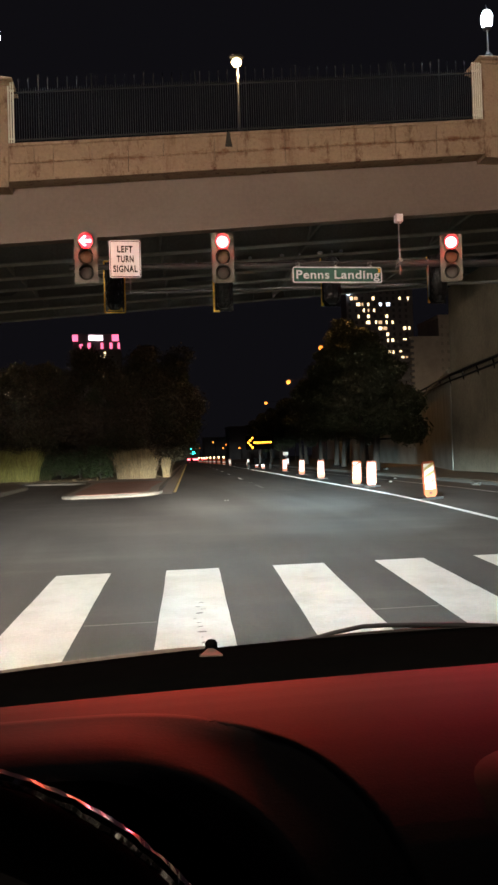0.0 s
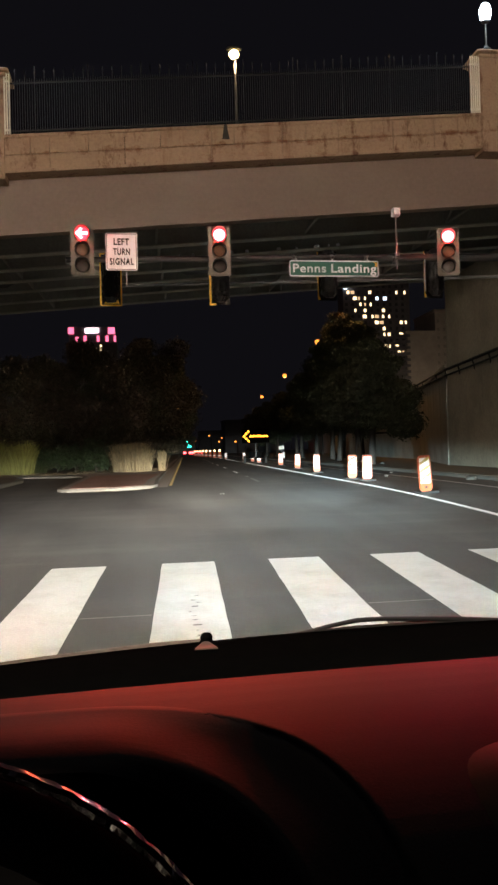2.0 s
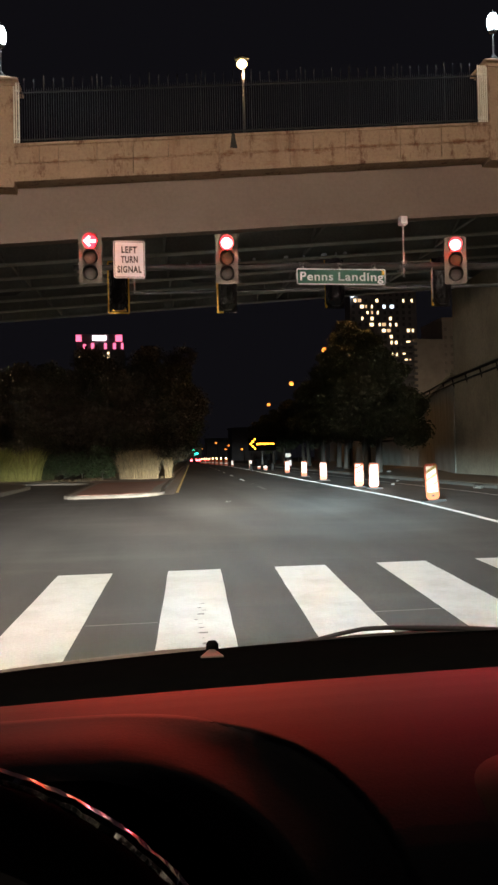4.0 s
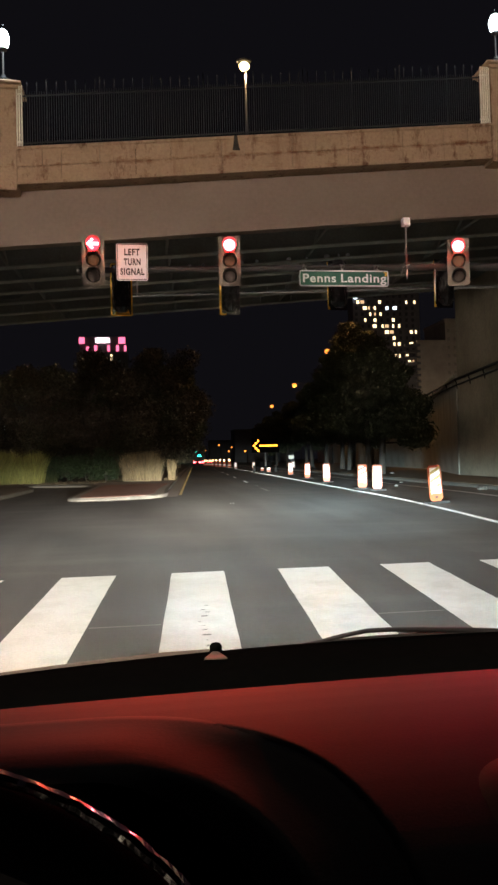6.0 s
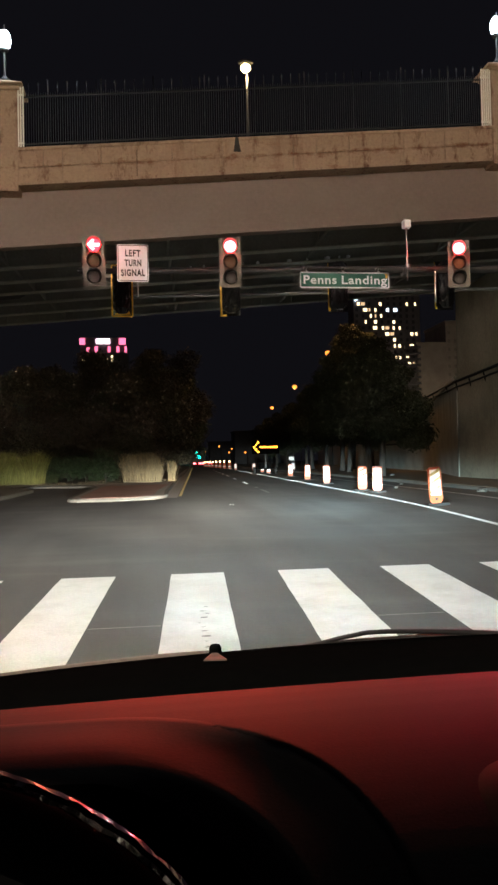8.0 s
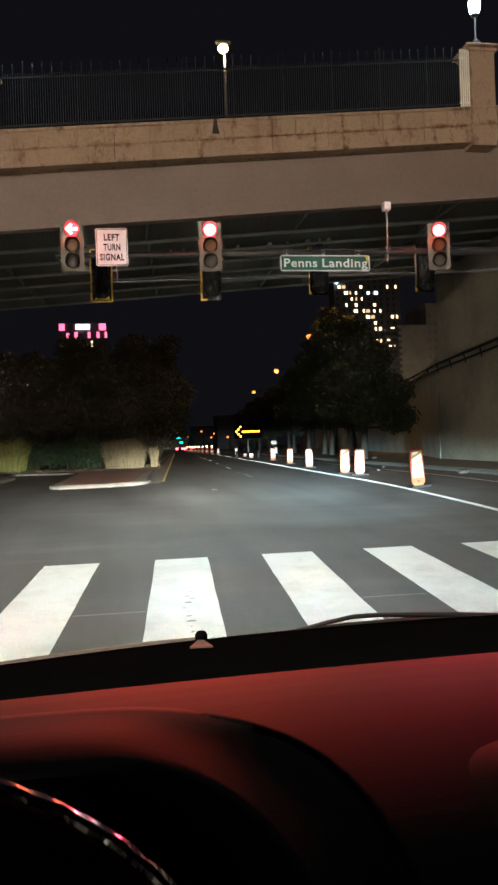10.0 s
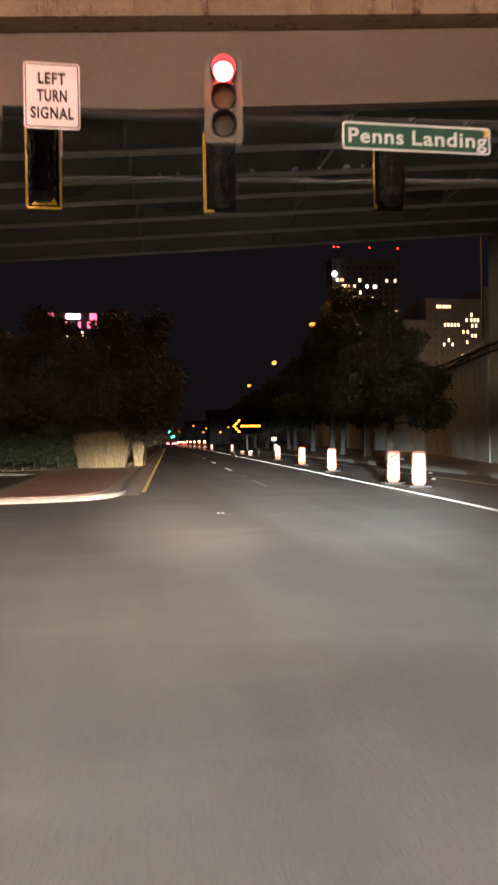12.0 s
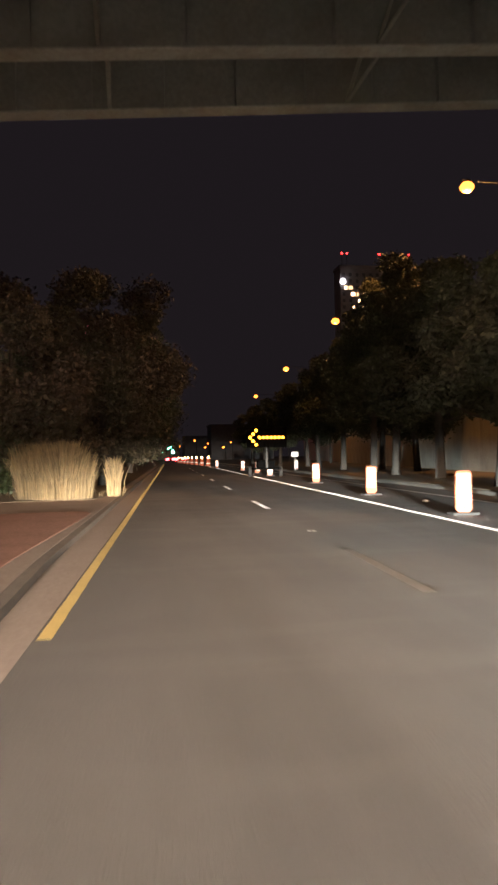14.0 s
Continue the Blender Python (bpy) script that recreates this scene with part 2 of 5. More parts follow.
ORANGE = material("orange_plastic", (0.38, 0.075, 0.024), 0.5, var=0.1, grain=30, stain=5, stain_colour=(0.45, 0.12, 0.06))
RUBBER = material("black_rubber", (0.01, 0.0095, 0.009), 0.85, var=0.3, grain=40, stain=6)
SHEETING = material("white_reflective_sheeting", (0.85, 0.83, 0.78), 0.4, var=0.05, grain=30, stain=4)
STRIPE = material("orange_reflective_sheeting", (0.36, 0.05, 0.01), 0.4, var=0.05, grain=30, stain=4)
AGED_STRIPE = material("yellowed_reflective_sheeting", (0.36, 0.27, 0.08), 0.4, var=0.4, grain=28, stain=9, stain_colour=(0.75, 0.68, 0.45), stain_amount=0.8)
DASH = material("dash_plastic", (0.02, 0.0138, 0.0128), 0.6, var=0.12, grain=350, stain=4, bump=0.0004, spec=0.15)
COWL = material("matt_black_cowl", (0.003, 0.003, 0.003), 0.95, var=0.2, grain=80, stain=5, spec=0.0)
HOUSING_SHEEN = material("green_reflection_plastic", (0.035, 0.075, 0.04), 0.6, var=0.12, grain=300, stain=4, spec=0.15)
DARK_DASH = material("dark_dash_plastic", (0.012, 0.012, 0.012), 0.6, var=0.1, grain=300, stain=4)
LEATHER = material("black_leather", (0.006, 0.006, 0.006), 0.75, var=0.15, grain=200, stain=10, bump=0.0008, spec=0.05)
CHROME = material("satin_trim", (0.75, 0.75, 0.75), 0.2, 1.0, var=0.3, grain=90, stain=30, stain_colour=(0.2, 0.2, 0.2), stain_amount=0.7)
LIP_PAINT = material("pale_edge_grey", (0.14, 0.115, 0.1), 0.7, var=0.2, grain=90, stain=9)
CAR_PAINT = material("dark_car_paint", (0.005, 0.005, 0.0055), 0.6, var=0.15, grain=60, stain=2, spec=0.0)
GLASS = material("headlight_glass", (0.6, 0.6, 0.6), 0.1, var=0.02)
TOWER_WALL = material("dark_tower_concrete", (0.16, 0.15, 0.155), 0.9, var=0.15, grain=0.6, stain=0.1)
PALE_WALL = material("pale_block_render", (0.42, 0.37, 0.31), 0.9, var=0.1, grain=0.5, stain=0.08)
PALE_GLASS = material("unlit_office_window", (0.3, 0.265, 0.225), 0.6, var=0.2, grain=0.7, stain=0.2)
DARK_GLASS = material("unlit_window", (0.055, 0.053, 0.057), 0.7, var=0.1, grain=1, stain=0.3)
RED_LENS = glow("red_signal_light", (1.0, 0.012, 0.02), 9)
RED_CORE = glow("red_signal_core", (1.0, 0.12, 0.12), 16)
AMBER_LENS = material("unlit_amber_lens", (0.11, 0.05, 0.02), 0.35, var=0.2, grain=60, stain=9, spec=0.4)
DARK_LENS = material("unlit_signal_lens", (0.045, 0.03, 0.024), 0.35, var=0.2, grain=60, stain=9, spec=0.4)
WARM_WINDOW = glow("lit_window", (1.0, 0.72, 0.38), 2.2)
DIM_WINDOW = glow("dim_lit_window", (1.0, 0.66, 0.34), 0.7)
COLD_WINDOW = glow("cold_lit_window", (0.75, 0.86, 1.0), 2.4)
PINK = glow("pink_crown_light", (1.0, 0.16, 0.3), 1.6)
PALE_PINK = glow("pale_crown_light", (1.0, 0.75, 0.85), 4.0)
SODIUM_BULB = glow("sodium_bulb", (1.0, 0.27, 0.04), 2.2)
WARM_BULB = glow("warm_bulb", (1.0, 0.7, 0.3), 7)
COOL_BULB = glow("cool_globe", (0.8, 0.95, 1.0), 30)
DRUM_BULB = glow("drum_warning_lamp", (1.0, 0.66, 0.3), 6)
ARROW_BULB = glow("amber_board_lamp", (1.0, 0.34, 0.025), 6)
TAIL_RED = glow("tail_light", (1.0, 0.05, 0.06), 14)
FAR_GREEN = glow("green_signal_light", (0.02, 1.0, 0.72), 14)
BEACON = glow("red_beacon", (1.0, 0.03, 0.03), 5)


# ---- mesh helpers ----
def finish(bm, name, mat, smooth=False):
    me = bpy.data.meshes.new(name)
    bm.normal_update()
    bm.to_mesh(me)
    bm.free()
    for m in (mat if isinstance(mat, (list, tuple)) else [mat]):
        me.materials.append(m)
    if smooth:
        for p in me.polygons:
            p.use_smooth = True
    return me


def part(name, bm, mat, parent, label="", smooth=False):
    ob = new(name, finish(bm, name, mat, smooth))
    ob.parent = parent
    if label:
        ob["label"] = label
    return ob


def thing(name, place=(0, 0, 0), label="", category="", group="", kind="", turn=0.0):
    ob = new(name)
    ob.matrix_basis = Matrix.Translation(place) @ Matrix.Rotation(radians(turn), 4, "Z")
    ob.empty_display_size = 0.2
    return tagged(ob, label, category, group, kind)


def solid(name, bm, mat, label="", category="", kind="", group="", smooth=False):
    return tagged(new(name, finish(bm, name, mat, smooth)), label, category, group, kind)


def box(x0, x1, y0, y1, z0, z1, bevel=0.0, bm=None):
    b = bmesh.new()
    bmesh.ops.create_cube(b, size=1)
    for v in b.verts:
        v.co = Vector(((x0 + x1) / 2 + v.co.x * (x1 - x0), (y0 + y1) / 2 + v.co.y * (y1 - y0), (z0 + z1) / 2 + v.co.z * (z1 - z0)))
    if bevel:
        bmesh.ops.bevel(b, geom=list(b.edges), offset=bevel, segments=2, affect="EDGES", profile=0.6)
    return add(bm, b) if bm else b


def add(bm, other):
    me = bpy.data.meshes.new("tmp")
    other.to_mesh(me)
    other.free()
    bm.from_mesh(me)
    bpy.data.meshes.remove(me)
    return bm


def moved(b, m):
    bmesh.ops.transform(b, matrix=m, verts=list(b.verts))
    return b


def tube(points, radii, sides=8, bm=None, caps=True):
    """A round bar through the points."""
    b = bm or bmesh.new()
    pts = [Vector(p) for p in points]
    if not isinstance(radii, (list, tuple)):
        radii = [radii] * len(pts)
    rings = []
    for i, p in enumerate(pts):
        d = (pts[min(i + 1, len(pts) - 1)] - pts[max(i - 1, 0)]).normalized()
        a = d.orthogonal().normalized() if abs(d.z) > 0.9 else d.cross(Vector((0, 0, 1))).normalized()
        c = d.cross(a).normalized()
        rings.append([b.verts.new(p + radii[i] * (math.cos(2 * math.pi * j / sides) * a + math.sin(2 * math.pi * j / sides) * c)) for j in range(sides)])
    for r, s in zip(rings, rings[1:]):
        for j in range(sides):
            b.faces.new((r[j], r[(j + 1) % sides], s[(j + 1) % sides], s[j]))
    if caps:
        b.faces.new(rings[0][::-1])
        b.faces.new(rings[-1])
    bmesh.ops.recalc_face_normals(b, faces=list(b.faces))
    return b


def lathe(profile, sides=16, bm=None, centre=(0, 0, 0)):
    """A turned shape from (radius, height) pairs."""
    b = bm or bmesh.new()
    c = Vector(centre)
    rings = [[b.verts.new(c + Vector((r * math.cos(2 * math.pi * j / sides), r * math.sin(2 * math.pi * j / sides), z))) for j in range(sides)] for r, z in profile]
    for r, s in zip(rings, rings[1:]):
        for j in range(sides):
            b.faces.new((r[j], r[(j + 1) % sides], s[(j + 1) % sides], s[j]))
    b.faces.new(rings[0][::-1])
    b.faces.new(rings[-1])
    return b


def plate(outline, depth, bm=None):
    """A flat plate in the xz plane, from its outline, with thickness towards +y."""
    b = bm or bmesh.new()
    f = [b.verts.new((x, 0, z)) for x, z in outline]
    g = [b.verts.new((x, depth, z)) for x, z in outline]
    n = len(f)
    b.faces.new(f)
    b.faces.new(g[::-1])
    for i in range(n):
        b.faces.new((f[i], g[i], g[(i + 1) % n], f[(i + 1) % n]))
    bmesh.ops.recalc_face_normals(b, faces=list(b.faces))
    return b


def rounded(w, h, r, k=4):
    """The outline of a rectangle with round corners, centred."""
    out = []
    for cx, cz, a in ((w / 2 - r, h / 2 - r, 0), (-w / 2 + r, h / 2 - r, 90), (-w / 2 + r, -h / 2 + r, 180), (w / 2 - r, -h / 2 + r, 270)):
        out += [(cx + r * math.cos(radians(a + 90 * i / k)), cz + r * math.sin(radians(a + 90 * i / k))) for i in range(k + 1)]
    return out


def frame_plate(w, h, r, rim, depth):
    """A flat border with round corners."""
    b = bmesh.new()
    o, i = rounded(w, h, r), rounded(w - 2 * rim, h - 2 * rim, max(r - rim, 0.004))
    n = len(o)
    vo, vi = [[b.verts.new((x, y, z)) for x, z in o] for y in (0, depth)], [[b.verts.new((x, y, z)) for x, z in i] for y in (0, depth)]
    for j in range(n):
        q = (j + 1) % n
        b.faces.new((vo[0][j], vo[0][q], vi[0][q], vi[0][j]))
        b.faces.new((vo[1][q], vo[1][j], vi[1][j], vi[1][q]))
        b.faces.new((vo[0][q], vo[0][j], vo[1][j], vo[1][q]))
        b.faces.new((vi[0][j], vi[0][q], vi[1][q], vi[1][j]))
    bmesh.ops.recalc_face_normals(b, faces=list(b.faces))
    return b


def words(name, text, height, mat, parent, place, width=None, depth=0.004, spacing=1.0, stroke=0.005):
    """Raised lettering that faces -y, centred on place."""
    cu = bpy.data.curves.new(name, "FONT")
    cu.body, cu.align_x, cu.align_y, cu.extrude, cu.size = text, "CENTER", "CENTER", depth / 2, height / 0.7
    cu.space_character, cu.offset = spacing, stroke
    tmp = new(name, cu)
    me = bpy.data.meshes.new_from_object(tmp.evaluated_get(bpy.context.evaluated_depsgraph_get()))
    bpy.data.objects.remove(tmp)
    me.name = name
    xs = [v.co.x for v in me.vertices]
    ys = [v.co.y for v in me.vertices]
    s = width / (max(xs) - min(xs)) if width else 1
    me.transform(Matrix.Rotation(radians(90), 4, "X") @ Matrix.Diagonal((s, 1, 1, 1)) @ Matrix.Translation((-(max(xs) + min(xs)) / 2, -(max(ys) + min(ys)) / 2, 0)))
    me.materials.clear()
    me.materials.append(mat)
    ob = new(name, me)
    ob.parent, ob.location = parent, place
    return ob


def strip(u0, u1, v0, v1, up, step=1.0, bm=None, shear=True):
    """A sheet that follows the street."""
    b = bm or bmesh.new()
    n = max(1, int(math.ceil((v1 - v0) / step)))
    prev = None
    for i in range(n + 1):
        v = v0 + (v1 - v0) * i / n
        row = [b.verts.new(street(u, v, up) if shear else (u, v, ground_z(v) + up)) for u in (u0, u1)]
        if prev:
            b.faces.new((prev[0], prev[1], row[1], row[0]))
        prev = row
    return b


def soft(outline, rounds=2):
    """Rounds the corners of an outline in plan."""
    for _ in range(rounds):
        out = []
        for (xa, ya), (xb, yb) in zip(outline, outline[1:] + outline[:1]):
            far = math.hypot(xb - xa, yb - ya)
            f = min(0.25, 0.6 / far)
            out += [(xa + (xb - xa) * f, ya + (yb - ya) * f), (xb - (xb - xa) * f, yb - (yb - ya) * f)]
        outline = out
    return outline


def raised(outline, up, mat_name, mat, label, category="", under=-0.1, edge=0.03, steps=1):
    """A raised area of ground with the outline given in plan, and a rounded edge."""
    b = bmesh.new()
    outline = soft(outline)
    n = len(outline)
    c = Vector((sum(p[0] for p in outline) / n, sum(p[1] for p in outline) / n))
    low = [b.verts.new((x, y, ground_z(y) + under)) for x, y in outline]
    mid = [b.verts.new((x, y, ground_z(y) + up - edge)) for x, y in outline]
    top = []
    for x, y in outline:
        d = (c - Vector((x, y))).normalized() * edge
        top.append(b.verts.new((x + d.x, y + d.y, ground_z(y) + up)))
    for i in range(n):
        q = (i + 1) % n
        b.faces.new((low[i], low[q], mid[q], mid[i]))
        b.faces.new((mid[i], mid[q], top[q], top[i]))
    f = b.faces.new(top)
    bmesh.ops.triangulate(b, faces=[f])
    bmesh.ops.recalc_face_normals(b, faces=list(b.faces))
    return solid(mat_name, b, mat, label, category, "structure")


# ---- ground, road and kerbs ----
b = bmesh.new()
bmesh.ops.create_grid(b, x_segments=8, y_segments=8, size=2500)
for v in b.verts:
    v.co.z = -0.6
solid("ground", b, SOIL, "dark open ground reaching to the horizon", "ground", "structure")

b = bmesh.new()
strip(-45, 60, -40, 22.5, 0.0, 0.5, b)
strip(-9.0, 9.3, 22.5, 420, 0.0, 6.0, b)
solid("road", b, ASPHALT, "worn grey asphalt roadway lit by headlights", "road", "structure")

seam = bmesh.new()
for a, c in ((-3.6, -2.45), (-1.1, -0.5), (1.38, 1.98)):
    strip(a, c, 6.6, 6.622, 0.003, 1.0, seam)
solid("road_seam", seam, FADED, "thin pale seam across the asphalt", "road seam", "structure")


def quad_mark(name, u0, u1, v0, v1, mat, parent, up=0.004, rag=0.012, label=""):
    """A painted mark with slightly ragged edges."""
    b = bmesh.new()
    n = max(2, int((v1 - v0) / 0.35))
    left = [b.verts.new(street(u0 + random.uniform(-rag, rag), v0 + (v1 - v0) * i / n, up)) for i in range(n + 1)]
    right = [b.verts.new(street(u1 + random.uniform(-rag, rag), v0 + (v1 - v0) * i / n, up)) for i in range(n + 1)]
    for i in range(n):
        b.faces.new((left[i], right[i], right[i + 1], left[i + 1]))
    return part(name, b, mat, parent, label)


def ribbed_line(name, u0, u1, v0, v1, mat, parent, lift=0.004, pitch=0.25):
    """A thick thermoplastic line; shallow ribs across it are added to catch the headlights."""
    b = bmesh.new()
    prev = None
    v, slope = v0, lift / pitch
    while v < v1:
        pitch = min(0.05 + 0.004 * max(v - 24, 0), 0.5)
        p, lift = pitch * random.uniform(0.96, 1.0), slope * pitch
        w = random.uniform(-0.004, 0.004)
        f = [b.verts.new(street(u, q, z)) for q, z in ((v, 0.002), (v + 0.004, 0.002 + lift * random.uniform(0.7, 1.1)), (v + p, 0.0025)) for u in (u0 + w, u1 + w)]
        b.faces.new((f[0], f[1], f[3], f[2]))
        b.faces.new((f[2], f[3], f[5], f[4]))
        v += pitch
    return part(name, b, mat, parent)


crosswalk = thing("crosswalk", (0, 0, 0), "white painted zebra crossing bars on grey asphalt", "crosswalk", kind="structure")
for i in range(-4, 6):
    c = -0.18 + 1.245 * i
    quad_mark("crosswalk_bar", c - 0.305, c + 0.305, 5.35, 9.03, PAINT, crosswalk, rag=0.004)
for k in range(11):
    v = 5.7 + 0.155 * k + random.uniform(-0.03, 0.03)
    u = -0.17 + random.uniform(-0.03, 0.05)
    quad_mark("scuff", u, u + random.uniform(0.02, 0.065), v, v + random.uniform(0.012, 0.04), FADED, crosswalk, up=0.006, rag=0.016)

edge_line = thing("edge_line", (0, 0, 0), "solid white edge line painted on the asphalt", "road marking", kind="structure")
ribbed_line("line", 5.02, 5.16, 10.5, 160, BRIGHT_PAINT, edge_line, 0.008)
side_line = thing("shoulder_line", (0, 0, 0), "thin white shoulder line beside the closed lane", "road marking", kind="structure")
quad_mark("line", 7.68, 7.77, 17.0, 180, PAINT, side_line, rag=0.006)
gutter = bmesh.new()
strip(-1.25, -0.76, 24.2, 160, 0.003, 2.0, gutter)
solid("gutter", gutter, PALE_CONCRETE, "pale concrete gutter between kerb and yellow line", "gutter", "structure")
yellow_line = thing("yellow_line", (0, 0, 0), "solid yellow line along the median kerb", "road marking", kind="structure")
ribbed_line("line", -0.74, -0.64, 25.2, 160, YELLOW, yellow_line, 0.0025)
lane_line = thing("lane_line", (0, 0, 0), "dashed white lane line on the asphalt", "road marking", kind="structure")
for v in (26.2, 36.8, 47.3, 58.0, 68.6, 79.2, 89.8, 100.4):
    ribbed_line("dash_mark", 2.29, 2.41, v, v + 3.0, FADED if v < 30 else BRIGHT_PAINT, lane_line, 0.001 if v < 30 else 0.0035)
for u, v in ((0.68, 19.4), (2.3, 31.5)):
    for k in (0, 0.13):
        quad_mark("marker_stud", u + 0.55 * k, u + 0.55 * k + 0.045, v, v + 0.3, PAINT, lane_line, up=0.0025, rag=0.008)

median = [(-2.75, 22.75), (-1.7, 22.7), (-0.8, 22.85), (-0.2, 23.25), (0.16, 23.9), (0.33, 25.0), (0.4, 28.5)]
median += [tuple(street(-1.2, v).xy) for v in (34, 40, 60, 120, 300)] + [(-30, 300), (-30, 60), (-9.5, 39.0), (-4.6, 37.4), (-2.85, 36.0), (-2.75, 30)]
raised(median, 0.085, "median_kerb", MEDIAN_KERB, "pale concrete kerb round the median island", "kerb", edge=0.04)
paving = [(-2.4, 23.15), (-1.6, 23.1), (-0.95, 23.25), (-0.5, 23.6), (-0.25, 24.2), (-0.1, 25.2), (0.0, 28.5), (0.45, 34.0), (0.62, 36.6), (-2.4, 35.8)]
inner = [(-2.6, 22.86), (-1.7, 22.81), (-0.87, 22.95), (-0.3, 23.33), (0.04, 23.95), (0.2, 25.0), (0.27, 28.5)] + [tuple(street(-1.33, v).xy) for v in (34, 40, 60, 120)] + [(-8, 120), (-3.0, 37.4), (-2.62, 36.0)]
raised(inner, 0.091, "median_border", PALE_CONCRETE, "pale concrete border between kerb and red paving", "paving", under=0.05, edge=0.004)
raised(paving, 0.098, "red_paving", BRICK, "dull red paving on the median island", "paving", under=0.06, edge=0.004)
bed = [(-2.7, 40.3), (0.4, 40.6), (0.62, 41.2), tuple(street(-1.55, 48).xy), tuple(street(-1.55, 300).xy), (-29, 300), (-29, 61), (-9.5, 40.2), (-4.8, 38.6)]
raised(bed, 0.105, "planting_bed", SOIL, "bare soil and litter under the median trees", "soil", under=0.05, edge=0.3)
verge = [(-45, 22), (-5.2, 24.2), (-4.95, 25.5), (-5.0, 33.0), (-6.6, 36.2), (-10.2, 38.2), (-45, 55)]
raised(verge, 0.13, "verge_west", SOIL, "soil verge with dry grass behind a kerb", "verge", edge=0.05)
right_verge = [tuple(street(9.2, v).xy) for v in (300, 120, 60, 40, 30, 24, 22, 19, 16, 13)] + [(60, 13), (60, 22), (60, 300)]
raised(right_verge, 0.12, "verge_east", SOIL, "bare verge of soil and thin grass below the wall", "verge", edge=0.03)

kerb = thing("kerb", (0, 0, 0), "row of worn concrete kerb stones", "kerb", kind="structure")
kb = box(-0.1, 0.1, 0.008, 1.992, -0.15, 0.1, 0.02)
kerb_mesh = finish(kb, "kerb_stone", KERB)
for i in range(45):
    o = new("kerb_stone", kerb_mesh)
    o.parent = kerb
    o.matrix_basis = Matrix.Translation(street(9.1, 20 + 2 * i)) @ Matrix.Rotation(-SHEAR, 4, "Z")

# ---- bridge ----
RISE, BACK = 0.08, 0.028
BY0, BY1 = 22.1, 35.6


def climb(b):
    """Tilts a part of the bridge to the gradient of its deck."""
    for v in b.verts:
        v.co.z += RISE * v.co.x + BACK * (v.co.y - BY0)
    return b


bridge = thing("bridge", (0, 0, 0), "weathered concrete and steel girder road bridge over the street", "bridge", kind="structure")
X0, X1 = -16.0, 24.0
part("deck", climb(box(X0, X1, BY0 + 0.62, BY1 - 0.05, 9.0, 9.42)), SOFFIT, bridge, "concrete deck, underside shade in its colour")
joints = [X0]
while joints[-1] < X1 - 2:
    joints.append(joints[-1] + random.choice((1.05, 1.3, 1.7, 2.1, 2.5)))
joints.append(X1)
for a, c in zip(joints, joints[1:]):
    lip = random.uniform(-0.012, 0.012)
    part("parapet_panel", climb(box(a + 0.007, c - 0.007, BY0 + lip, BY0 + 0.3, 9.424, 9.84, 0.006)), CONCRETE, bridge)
    m = (a + c) / 2 + random.uniform(-0.5, 0.5) * (c - a) * 0.5
    for p, q in ((a, m), (m, c)):
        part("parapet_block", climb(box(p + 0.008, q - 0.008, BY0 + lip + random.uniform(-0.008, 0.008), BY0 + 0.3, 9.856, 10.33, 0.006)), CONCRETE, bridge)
stain = plate([(-0.04, 0.0), (0.05, 0.0), (0.07, -0.2), (0.12, -0.44), (-0.1, -0.42), (-0.06, -0.18)], 0.004)
part("drain_stain", climb(moved(stain, Matrix.Translation((2.46, BY0 - 0.056, 10.41)))), BARK, bridge, "dark wedge-shaped drain stain")
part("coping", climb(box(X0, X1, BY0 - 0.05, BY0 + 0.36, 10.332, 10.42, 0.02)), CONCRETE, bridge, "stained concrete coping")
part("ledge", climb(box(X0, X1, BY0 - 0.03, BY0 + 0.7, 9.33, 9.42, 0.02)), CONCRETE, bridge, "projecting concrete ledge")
part("back_parapet", climb(box(X0, X1, BY1 - 0.3, BY1, 9.425, 10.25, 0.02)), CONCRETE, bridge)
part("fascia_girder", climb(box(X0, X1, BY0 + 0.55, BY0 + 0.61, 7.75, 9.325)), FASCIA, bridge, "smooth beige fascia girder")
part("fascia_flange", climb(box(X0, X1, BY0 + 0.4, BY0 + 0.77, 7.7, 7.747)), FASCIA, bridge)
girder_y = [24.7, 26.7, 28.6, 30.6, 32.9, 35.3]
for gy in girder_y:
    part("girder", climb(box(X0, X1, gy - 0.02, gy + 0.02, 7.64, 8.998)), GIRDER, bridge)
    part("flange", climb(box(X0, X1, gy - 0.2, gy + 0.2, 7.6, 7.638)), LIT_FLANGE, bridge, "bottom flange of a girder")
for i, (ga, gc) in enumerate(zip([BY0 + 0.58] + girder_y, girder_y)):
    for x in (-9.5, -4.6, 0.4, 5.3, 10.2):
        dx = x + 0.06 * (ga - BY0)
        br = bmesh.new()
        for p, q in (((dx, ga + 0.03, 7.75), (dx, gc - 0.03, 8.85)), ((dx, ga + 0.03, 8.85), (dx, gc - 0.03, 7.75)), ((dx, ga + 0.03, 7.72), (dx, gc - 0.03, 7.72))):
            tube([p, q], 0.045, 5, br)
        part("cross_brace", climb(br), GIRDER, bridge)
        st = box(dx - 0.09, dx + 0.09, gc - 0.03, gc - 0.021, 7.65, 8.99)
        part("stiffener", climb(st), GIRDER, bridge)
